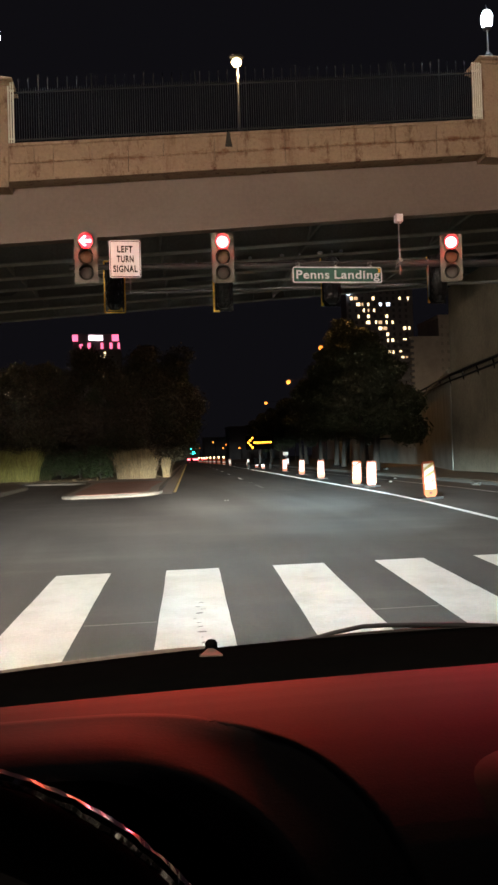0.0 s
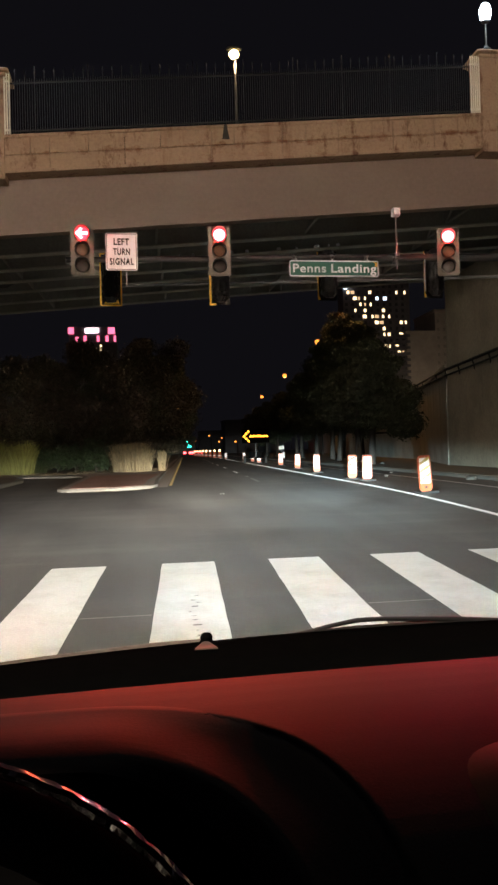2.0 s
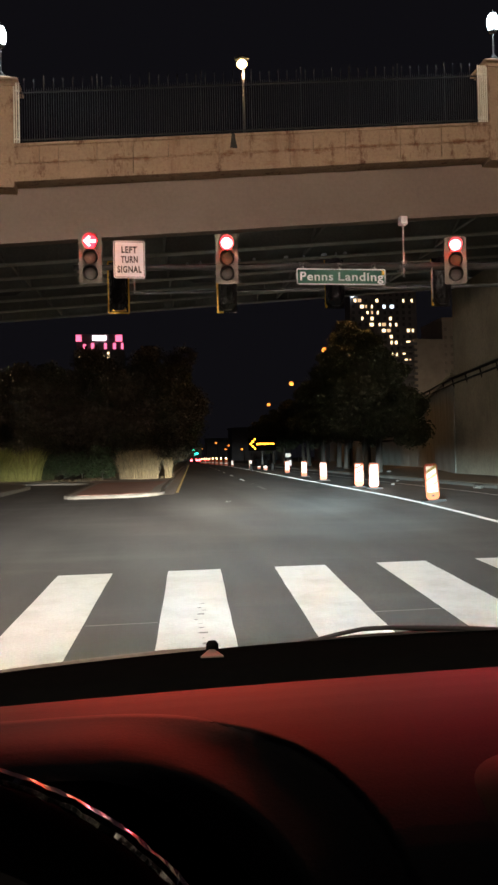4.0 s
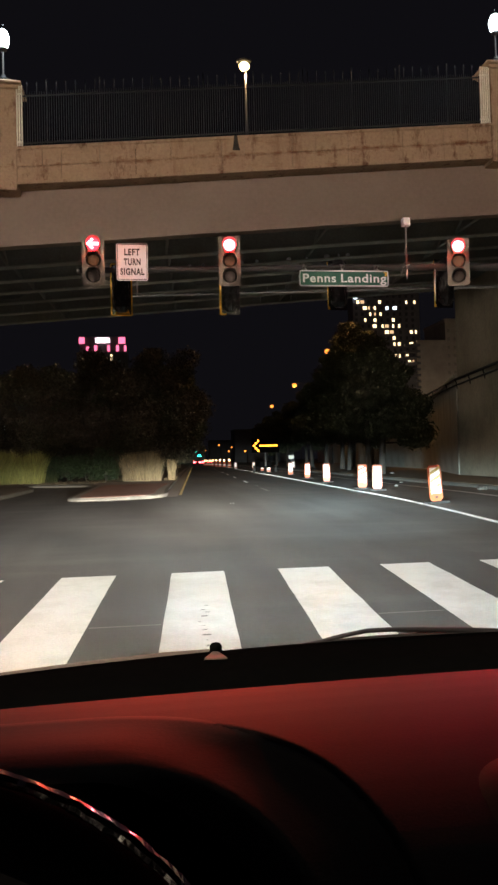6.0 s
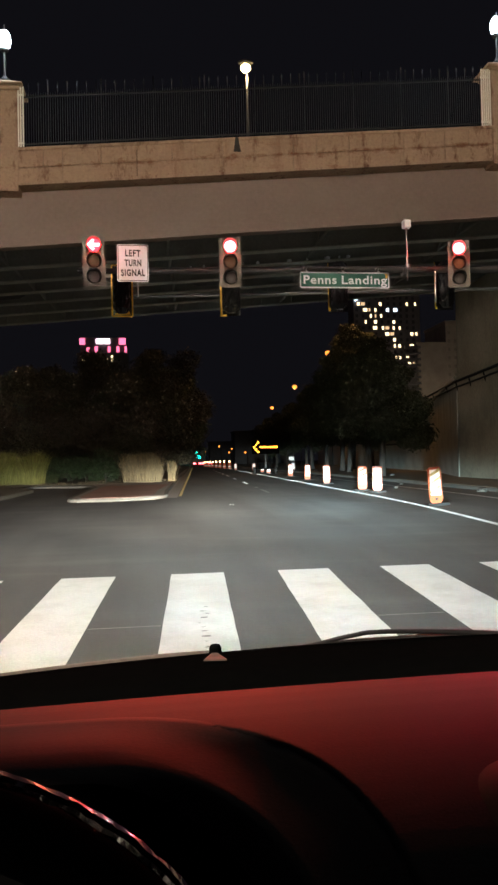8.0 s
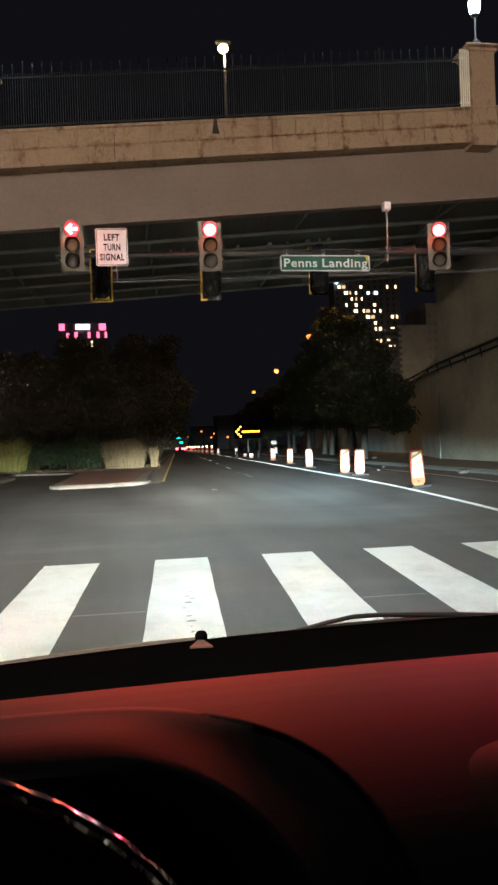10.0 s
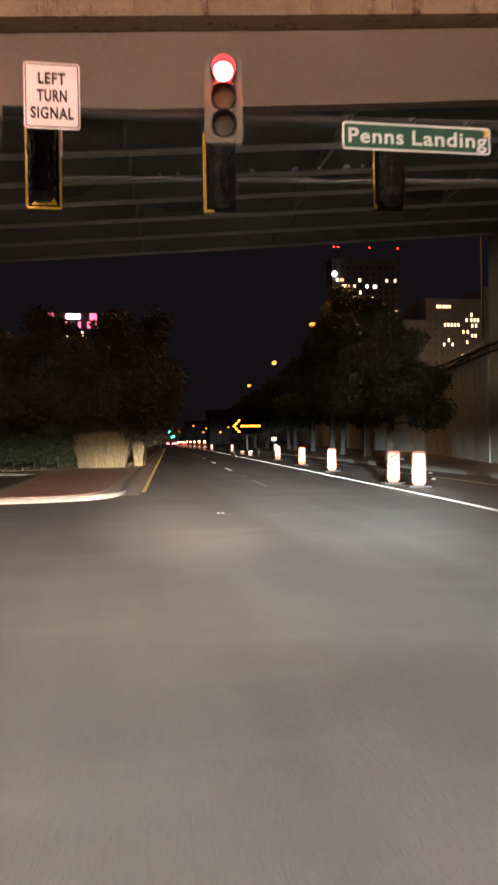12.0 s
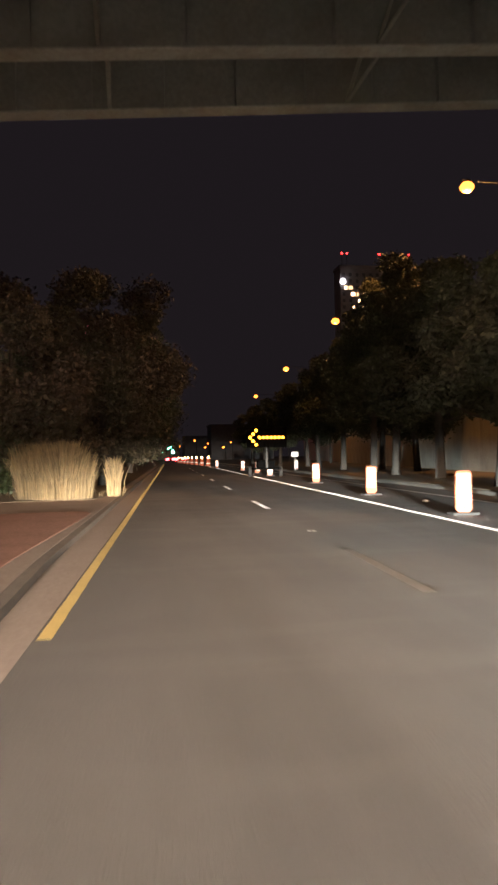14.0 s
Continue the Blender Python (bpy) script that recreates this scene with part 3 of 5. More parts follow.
# dark gusset plates before the girder webs, in the underside's shade grey
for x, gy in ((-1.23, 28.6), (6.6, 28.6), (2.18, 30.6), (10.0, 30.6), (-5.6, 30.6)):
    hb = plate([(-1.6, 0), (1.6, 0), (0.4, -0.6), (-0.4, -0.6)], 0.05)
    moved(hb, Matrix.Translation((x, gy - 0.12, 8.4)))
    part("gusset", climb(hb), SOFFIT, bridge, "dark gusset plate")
# web stiffeners of the far girders
for gy, step in ((32.9, 2.6), (35.3, 1.45)):
    x = -8.0
    while x < 13:
        part("stiffener", climb(box(x - 0.012, x + 0.012, gy - 0.17, gy - 0.022, 7.65, 8.99)), GIRDER, bridge)
        x += step
# small lamps and brackets under the deck
for x, r in ((1.29, 0.04), (1.75, 0.04), (3.08, 0.08), (3.65, 0.06), (4.79, 0.08), (5.44, 0.04), (6.17, 0.1), (6.61, 0.035), (6.94, 0.07)):
    part("fitting", climb(lathe([(r * 0.6, 7.64), (r, 7.65), (r, 7.7), (r * 0.5, 7.73)], 10, centre=(x, 26.52, 0))), SIGN_WHITE, bridge, "small pale fitting on the girder flange")


def pier(x, wide, z_top):
    base = RISE * x
    p = thing("bridge_pier", (0, 0, 0), "square concrete parapet pier with a pyramid cap", "pier", "parapet piers", "structure")
    part("shaft", box(x - wide / 2, x + wide / 2, BY0 - 0.04, BY0 + 0.75, 9.4 + base - 0.2, z_top, 0.02), CONCRETE, p)
    part("neck", box(x - wide / 2 - 0.06, x + wide / 2 + 0.06, BY0 - 0.1, BY0 + 0.81, z_top + 0.002, z_top + 0.1, 0.015), CONCRETE, p)
    cap = bmesh.new()
    w = wide / 2 + 0.16
    ring = [cap.verts.new((x + sx * w, BY0 + 0.355 + sy * (0.395 + 0.16), z_top + 0.102)) for sx, sy in ((-1, -1), (1, -1), (1, 1), (-1, 1))]
    ring1 = [cap.verts.new((v.co.x, v.co.y, z_top + 0.17)) for v in ring]
    ring2 = [cap.verts.new((x + sx * 0.12, BY0 + 0.355 + sy * 0.12, z_top + 0.42)) for sx, sy in ((-1, -1), (1, -1), (1, 1), (-1, 1))]
    cap.faces.new(ring[::-1])
    for a, c in ((ring, ring1), (ring1, ring2)):
        for i in range(4):
            cap.faces.new((a[i], a[(i + 1) % 4], c[(i + 1) % 4], c[i]))
    cap.faces.new(ring2)
    part("cap", cap, CONCRETE, p)
    # lantern that stands on the cap
    l = thing("pier_lantern", (x, BY0 + 0.355, z_top + 0.42), "bright white globe lantern on a slim post", "lantern", "pier lanterns")
    part("foot", lathe([(0.16, 0), (0.15, 0.06), (0.07, 0.12), (0.05, 0.18)], 12), DULL_STEEL, l)
    part("post", tube([(0, 0, 0.17), (0, 0, 0.86)], 0.03), DULL_STEEL, l)
    part("collar", lathe([(0.05, 0.86), (0.12, 0.9), (0.13, 0.95)], 12), DULL_STEEL, l)
    part("globe", lathe([(0.1, 0.952), (0.15, 1.03), (0.18, 1.18), (0.17, 1.34), (0.11, 1.46)], 16), COOL_BULB, l, "glowing white globe", True)
    part("finial", lathe([(0.13, 1.462), (0.11, 1.5), (0.03, 1.56), (0.015, 1.66)], 10), DULL_STEEL, l)
    return p


pier(10.78, 0.8, 12.95)
pier(-4.18, 0.8, 11.75)
lamp("lantern_light", "POINT", (10.78, BY0 - 0.1, 14.65), 150, COOL, 0.25)
lamp("lantern_light", "POINT", (-4.18, BY0 - 0.1, 13.4), 150, COOL, 0.25)

# ---- picket fence on the parapet ----
fence = thing("fence", (0, 0, 0), "tall black iron picket fence on the bridge parapet", "fence")
FX0, FX1 = -3.7, 10.3
for z in (10.56, 11.92):
    part("rail", climb(box(FX0, FX1, BY0 + 0.145, BY0 + 0.175, z, z + 0.035)), IRON, fence)
pale = tube([(0, 0, 0), (0, 0, 1.58), (0, 0, 1.66)], [0.011, 0.011, 0.003], 5)
pale_mesh = finish(pale, "picket", IRON)
tall = tube([(0, 0, 0), (0, 0, 1.8), (0, 0, 1.86), (0, 0, 1.95)], [0.012, 0.012, 0.022, 0.003], 5)
tall_mesh = finish(tall, "tall_picket", IRON)
post_mesh = finish(box(-0.015, 0.015, -0.015, 0.015, 0, 2.0, 0.004), "fence_post", IRON)
n = int((FX1 - FX0) / 0.068)
for i in range(n + 1):
    x = FX0 + (FX1 - FX0) * i / n
    me, nm = (post_mesh, "fence_post") if i % 22 == 11 else (tall_mesh, "tall_picket") if i % 4 == 3 else (pale_mesh, "picket")
    o = new(nm, me)
    o.parent = fence
    o.location = (x, BY0 + 0.16, 10.415 + RISE * x)
# panels whose pale colour stands in for lantern-lit strips beside the piers
for x, bars in ((10.2, 5), (-3.69, 3)):
    half = 0.0325 * (bars - 1)
    panel = thing("fence_return", (x, BY0 + 0.02, 10.42 + RISE * x), "short fence panel beside the pier, lantern light in its colour", "fence", "fence returns")
    for z in (0.12, 1.5):
        part("rail", box(-half - 0.02, half + 0.02, -0.02, 0.02, z, z + 0.04), LIT_STEEL, panel)
    for k in range(bars):
        part("bar", tube([(-half + 0.065 * k, -0.045, 0.0), (-half + 0.065 * k, -0.045, 1.75)], 0.024, 6), LIT_STEEL, panel)

# ---- abutment and retaining wall beside the road ----
ab = bmesh.new()
pts = [(12.1, 14.0), (12.75, 35.7), (20.0, 35.7), (20.0, 14.0)]
lo = [ab.verts.new(street(u, v, -0.3)) for u, v in pts]
hi = [ab.verts.new((u + SHEAR * v, v, 7.55 + RISE * (u + SHEAR * v) + BACK * (max(v, BY0) - BY0))) for u, v in pts]
for i in range(4):
    ab.faces.new((lo[i], lo[(i + 1) % 4], hi[(i + 1) % 4], hi[i]))
ab.faces.new(hi)
bmesh.ops.recalc_face_normals(ab, faces=list(ab.faces))
solid("wall_abutment", ab, ABUTMENT, "tall stained concrete bridge abutment wall", "wall", "structure")
wb = box(-28, -12, BY0 - 2, BY1, -0.3, 6.2)
solid("wall_abutment_west", wb, ABUTMENT, "concrete bridge abutment wall", "wall", "structure")


def wall_run(name, pts, height, label):
    """A retaining wall of cast panels with a coping, along a line in plan."""
    w = thing(name, (0, 0, 0), label, "wall", kind="structure")
    for (xa, ya), (xb, yb) in zip(pts, pts[1:]):
        d = Vector((xb - xa, yb - ya))
        n = max(1, round(d.length / 3.6))
        ang = math.atan2(d.y, d.x)
        step = d.length / n
        for i in range(n):
            p = Vector((xa, ya)) + d * (i / n)
            for nm, bm in (("wall_panel", box(0.02, step - 0.02, -0.35, 0.0, -0.3, height + random.uniform(-0.02, 0.02), 0.02)),
                           ("pilaster", box(-0.018, 0.018, -0.3, -0.02, -0.3, height - 0.05, 0.02)),
                           ("coping", box(0.005, step - 0.005, -0.42, 0.12, height + 0.03, height + 0.2, 0.02))):
                o = part(nm, bm, WALL, w)
                o.matrix_basis = Matrix.Translation((p.x, p.y, 0)) @ Matrix.Rotation(ang, 4, "Z")
    return w


wall_run("wall_retaining", [(14.77, 35.9), (20.0, 53.5), (24.5, 84.0), (33.5, 134.0), (44.0, 200.0)], 4.9, "long pale concrete retaining wall behind street trees")
rail = thing("wall_rail", (0, 0, 0), "dark pipe rail along the top of the wall", "railing", kind="structure")
rp = [(street(12.0 + 0.03 * (v - 14), v).x, v, 4.9 + 0.02 * (30 - v)) for v in (16, 22, 28, 35.7)] + [(19.9, 53.5, 5.55), (24.4, 84.0, 5.6)]
part("pipe", tube(rp, 0.07, 8), IRON, rail)
part("pipe", tube([(x, y, z - 0.28) for x, y, z in rp], 0.05, 8), IRON, rail)
for (xa, ya, za), (xb, yb, zb) in zip(rp, rp[1:]):
    for k in range(4):
        f = k / 4
        x, y, z = xa + (xb - xa) * f, ya + (yb - ya) * f, za + (zb - za) * f
        part("bracket", tube([(x + 0.12, y, z - 0.45), (x, y, z + 0.02)], 0.035, 6), IRON, rail)


# ---- street lamps ----
def street_lamp(place, height, reach, bulb, group="street lamps", label="tall street lamp with a glowing sodium head", size=1.0):
    l = thing("street_lamp", place, label, "street lamp", group)
    part("base", lathe([(0.2, 0), (0.2, 0.08), (0.14, 0.14), (0.12, 0.5)], 12), DULL_STEEL, l)
    part("pole", tube([(0, 0, 0.12), (0, 0, height * 0.6), (0, 0, height - 0.1)], [0.1, 0.08, 0.05], 10), IRON, l)
    part("arm", tube([(0, 0, height - 0.12), (reach * 0.35, 0, height + 0.2), (reach * 0.9, 0, height + 0.24)], 0.025, 8), IRON, l)
    head = part("head", moved(lathe([(0.05, 0.0), (0.17, 0.03), (0.19, 0.1), (0.12, 0.17), (0.03, 0.19)], 14), Matrix.Translation((reach, 0, height + 0.18)) @ Matrix.Diagonal((1.9, 1, 1, 1))), DULL_STEEL, l)
    part("bulb", moved(lathe([(0.06, -0.48), (0.2, -0.43), (0.31, -0.29), (0.32, -0.17), (0.25, -0.06), (0.17, -0.003)], 16), Matrix.Translation((reach, 0, height + 0.18)) @ Matrix.Diagonal((size, size, size, 1))), bulb, l, "glowing bulb", True)
    return l


for v, z in ((58.6, 15.6), (91.5, 14.2), (123.0, 13.2), (160.0, 12.4)):
    street_lamp(street(22.6, v, 0.1), z, -6.1, SODIUM_BULB, size=1.2)
for v, z, p in ((58.6, 15.6, 2200), (91.5, 14.2, 220), (123.0, 13.2, 500)):
    lamp("sodium_light", "POINT", street(16.5, v, z - 0.55), p, SODIUM, 0.15)
# lamp on the bridge deck
street_lamp((4.3, 33.0, 9.85), 8.6, -0.06, WARM_BULB, "deck lamp", "slim street lamp with a warm glowing head on the bridge", 0.72)
lamp("deck_light", "POINT", (4.25, 32.9, 18.0), 900, AMBER, 0.2)
# unseen lamps added behind the waiting car to light crossing and parapet
for x, y in ((-11.0, -8.0), (7.5, -16.0)):
    street_lamp((x, y, ground_z(y)), 10.5, 1.2 if x < 0 else -1.2, WARM_BULB, "corner lamps", "tall unseen street lamp, added to light the crossing")
    lamp("corner_fill", "POINT", (x + (1.2 if x < 0 else -1.2), y, 9.9), 13500, (1.0, 0.79, 0.6), 0.6)


# unseen lamp added on the left to brighten the median and verge grass
street_lamp((-17.5, 35.0, 0.12), 8.8, 1.4, WARM_BULB, "corner lamps", "tall unseen street lamp, added to light the crossing")
lamp("corner_fill", "POINT", (-16.0, 35.0, 8.5), 29000, (1.0, 0.82, 0.56), 0.5)


# ---- traffic signals over the crossing ----
SY = 17.0
mast = thing("mast_arm", (0, 0, 0), "long grey steel mast arm carrying the signals", "mast arm")
part("pole", tube([(11.4, SY + 0.35, -0.1), (11.4, SY + 0.35, 3.0), (11.4, SY + 0.35, 6.4)], [0.16, 0.14, 0.12], 14), DULL_STEEL, mast)
part("base_plate", box(11.1, 11.7, SY + 0.05, SY + 0.65, -0.12, -0.06, 0.01), DULL_STEEL, mast)
part("arm", tube([(11.4, SY + 0.35, 5.62), (5.0, SY + 0.35, 5.53), (-1.75, SY + 0.35, 5.42)], [0.1, 0.085, 0.06], 12), DULL_STEEL, mast)
for x in (-1.36, 1.65, 3.4, 4.3, 5.1, 5.8, 7.02):
    part("clamp", tube([(x, SY + 0.1, 5.5), (x, SY + 0.48, 5.5)], 0.03, 6), ARM_STEEL, mast)
    part("band", moved(lathe([(0.105, -0.04), (0.105, 0.04)], 12), Matrix.Translation((x, SY + 0.35, 5.5)) @ Matrix.Rotation(radians(90), 4, "Y")), ARM_STEEL, mast)


def visor(r, length):
    """A tunnel visor, open below."""
    b = bmesh.new()
    n = 14
    for rr in (r, r - 0.006):
        rows = []
        for y in (0.0, -length):
            rows.append([b.verts.new((rr * math.cos(radians(-50 + 280 * i / n)), y * (1 if i not in (0, n) else 0.7), rr * math.sin(radians(-50 + 280 * i / n)))) for i in range(n + 1)])
        for i in range(n):
            b.faces.new((rows[0][i], rows[0][i + 1], rows[1][i + 1], rows[1][i]))
    return b


def lens(r):
    b = bmesh.new()
    return moved(lathe([(r, 0), (r * 0.8, 0.02), (r * 0.4, 0.034), (0.01, 0.038)], 20, b), Matrix.Rotation(radians(90), 4, "X"))


ARROW = [(-0.02, 0.115), (0.015, 0.08), (-0.05, 0.03), (0.11, 0.03), (0.11, -0.03), (-0.05, -0.03), (0.015, -0.08), (-0.02, -0.115), (-0.135, 0.0)]


def signal(x, z, label, arrow=False):
    s = thing("traffic_signal", (x, SY, z), label, "traffic signal", "overhead signals", turn=-0.8 * math.degrees(math.atan2(x + 0.2, SY)))
    part("backplate", moved(plate(rounded(0.5, 1.11, 0.05), 0.012), Matrix.Translation((0, 0.06, 0))), HOUSING, s, "pale grey backplate")
    for k, zz in enumerate((0.35, 0.0, -0.35)):
        part("section", moved(plate(rounded(0.34, 0.345, 0.05), 0.17), Matrix.Translation((0, 0.075, zz))), HOUSING, s)
        part("bezel", moved(plate(rounded(0.33, 0.335, 0.05), 0.03), Matrix.Translation((0, 0.028, zz))), HOUSING, s)
        part("visor", moved(visor(0.162, 0.15), Matrix.Translation((0, 0.026, zz))), BLACK, s)
        if k == 0 and arrow:
            # whole lens glows red to imitate the halo round the arrow
            part("lens", moved(lens(0.148), Matrix.Translation((0, 0.026, zz))), RED_LENS, s, "", True)
            part("arrow", moved(plate([(a * 1.1, c * 1.1) for a, c in ARROW], 0.01), Matrix.Translation((0, -0.024, zz))), RED_CORE, s, "glowing red arrow")
        else:
            part("lens", moved(lens(0.15), Matrix.Translation((0, 0.026, zz))), RED_LENS if k == 0 else AMBER_LENS if k == 1 else DARK_LENS, s, "glowing red lens" if k == 0 else "", True)
            if k == 0:
                part("lamp_core", moved(lens(0.13), Matrix.Translation((0, 0.006, zz))), RED_CORE, s, "brightest middle of the lens", True)
    part("bracket", tube([(0, 0.2, 0), (0, 0.3, -0.03)], 0.04, 8), STEEL, s)
    return s


signal(-1.36, 5.57, "traffic signal showing a red arrow, beside the turn sign", True)
signal(1.65, 5.58, "traffic signal showing red over the middle lane")
signal(7.02, 5.62, "traffic signal showing red near the end of the arm")
for x, tone in ((-1.36, (1.0, 0.07, 0.03)), (1.65, (1.0, 0.055, 0.03)), (7.02, (1.0, 0.035, 0.06))):
    lamp("red_signal_beam", "SPOT", (x, SY - 0.3, 5.93), 1650, tone, 0.12, (x * 0.1 + 0.2, 0.9, 0.75), 17, 0.8)
    lamp("red_signal_spill", "POINT", (x * 0.985, SY - 0.22, 5.93), 14, RED, 0.1)


def bagged_signal(x, z, full, label, thin=None):
    s = thing("bagged_signal", (x, 19.2, z), label, "covered signal", "covered signals")
    bag = bmesh.new()
    rings = []
    for i in range(31):
        f = i / 30
        h = -0.6 + 1.22 * f
        pinch = 1.0 - 0.5 * max(0.0, abs(2 * f - 1) - 0.8) / 0.2
        ring_verts = []
        for j in range(28):
            a = 2 * math.pi * j / 28
            swell = 1.0 + 0.16 * noise.noise(Vector((2.2 * math.cos(a) + x, 2.2 * math.sin(a), 3.0 * h))) + 0.13 * noise.noise(Vector((6 * math.cos(a), 6 * math.sin(a) + x, 11 * h)))
            swell -= 0.12 * abs(noise.noise(Vector((4 * math.cos(a) + h * 5, 4 * math.sin(a) + x, 5 * h))))
            ring_verts.append(bag.verts.new((0.215 * pinch * swell * math.cos(a), -0.1 + 0.15 * pinch * swell * math.sin(a), h + 0.02 * noise.noise(Vector((a * 3, h * 9, x))))))
        rings.append(ring_verts)
    for r, q in zip(rings, rings[1:]):
        for j in range(28):
            bag.faces.new((r[j], r[(j + 1) % 28], q[(j + 1) % 28], q[j]))
    bag.faces.new(rings[0][::-1])
    bag.faces.new(rings[-1])
    part("bag", bag, BAG, s, "crumpled black plastic bag")
    part("backplate", moved(plate(rounded(0.5, 1.28, 0.03), 0.01), Matrix.Translation((0, 0.07, 0))), BAG, s)
    if full:
        part("border", moved(frame_plate(0.54, 1.32, 0.04, 0.036, 0.012), Matrix.Translation((0, 0.052, 0))), AMBER_PAINT, s, "yellow reflective border")
        part("flap", moved(plate([(-0.18, -0.6), (0.2, -0.6), (0.14, -0.44), (-0.06, -0.48)], 0.008), Matrix.Translation((0, 0.038, 0))), AMBER_PAINT, s)
    elif thin:
        part("border", moved(plate([(-0.262, 0.62), (-0.262, -0.62), (-0.2, -0.62), (-0.205, -0.56), (-0.243, -0.52), (-0.243, 0.62)], 0.012), Matrix.Translation((0, 0.052, 0))), thin, s, "narrow edge showing beside the bag")
    else:
        part("border", moved(plate([(-0.27, 0.6), (-0.27, -0.66), (-0.1, -0.66), (-0.1, -0.61), (-0.22, -0.61), (-0.22, 0.6)], 0.012), Matrix.Translation((0, 0.052, 0))), AMBER_PAINT, s, "yellow edge showing beside the bag")
    part("hanger", tube([(0, 0.09, 0.2), (0, 0.24, 0.2)], 0.04, 8), STEEL, s)
    return s


bagged_signal(-0.84, 5.42, True, "signal wrapped in black plastic inside a yellow border")
bagged_signal(1.88, 5.44, False, "signal wrapped in black plastic, yellow edge showing")
bagged_signal(4.68, 5.55, False, "signal wrapped in black plastic, behind the street sign", AMBER_PAINT)
bagged_signal(7.55, 5.62, False, "signal wrapped in black plastic, near the arm's end", AMBER_PAINT)
mast2 = thing("mast_arm", (0, 0, 0), "thin pale steel mast arm carrying covered signals", "mast arm")
part("pole", tube([(12.0, 19.45, -0.05), (12.0, 19.45, 5.8)], [0.14, 0.1], 14), DULL_STEEL, mast2)
part("arm", tube([(12.0, 19.45, 5.68), (5.0, 19.45, 5.47), (-1.0, 19.45, 5.3)], [0.05, 0.042, 0.035], 10), ARM_STEEL, mast2)

# ---- signs on the arm ----
sign = thing("turn_sign", (-0.518, SY + 0.2, 5.58), "white metal sign with black turn signal lettering", "sign")
part("panel", plate(rounded(0.7, 0.84, 0.05), 0.006), SIGN_WHITE, sign)
part("border", moved(frame_plate(0.66, 0.8, 0.04, 0.012, 0.003), Matrix.Translation((0, -0.004, 0))), SIGN_BLACK, sign, "thin black border")
for text, dz, w in (("LEFT", 0.22, 0.34), ("TURN", 0.0, 0.37), ("SIGNAL", -0.22, 0.53)):
    words("lettering", text, 0.14, SIGN_BLACK, sign, (0, -0.004, dz), w, spacing=1.15, stroke=0.0065)
part("stem", tube([(0.1, 0.04, 0.3), (0.1, 0.04, -0.75)], 0.018, 8), STEEL, sign)
part("clamp", tube([(0.1, 0.02, -0.1), (0.1, 0.14, -0.1)], 0.03, 6), STEEL, sign)

name_sign = thing("street_name_sign", (4.285, SY + 0.04, 5.2), "green street name sign with white letters and border", "sign")
part("panel", plate(rounded(2.08, 0.35, 0.04), 0.008), SIGN_GREEN, name_sign)
part("border", moved(frame_plate(2.1, 0.37, 0.05, 0.028, 0.012), Matrix.Translation((0, -0.006, 0))), SIGN_WHITE, name_sign, "white border")
words("lettering", "Penns", 0.19, SIGN_WHITE, name_sign, (-0.58, -0.006, 0.005), 0.77, spacing=1.1, stroke=0.0055)
words("lettering", "Landing", 0.19, SIGN_WHITE, name_sign, (0.46, -0.006, -0.026), 1.07, spacing=1.1, stroke=0.0055)
# flat yellow patch laid over the sign's corner
part("corner_patch", moved(plate([(0.95, 0.06), (1.01, 0.05), (1.02, 0.14), (0.93, 0.15), (0.97, 0.11)], 0.003), Matrix.Translation((0, -0.014, 0))), AMBER_PAINT, name_sign, "small yellow patch at the corner")
for x in (-0.85, 0.0, 0.85):
    part("hanger", tube([(x, 0.02, 0.15), (x, 0.3, 0.33)], 0.016, 6), STEEL, name_sign)

detector = thing("detector", (5.87, SY + 0.3, 5.27), "white detector box on a thin steel stem", "detector")
part("stem", tube([(0, 0, 0), (0, 0, 1.26)], 0.02, 8), STEEL, detector)
part("box", box(-0.085, 0.085, -0.1, 0.1, 1.24, 1.42, 0.015), SIGN_WHITE, detector)
part("clip", box(-0.05, 0.05, -0.08, 0.06, 0.3, 0.38, 0.01), STEEL, detector)
stem = thing("signal_stem", (6.55, SY + 0.3, 4.75), "thin steel stem with a bracket below the arm", "bracket")
part("tube", tube([(0, 0, 0), (0, 0, 0.9)], 0.018, 8), STEEL, stem)


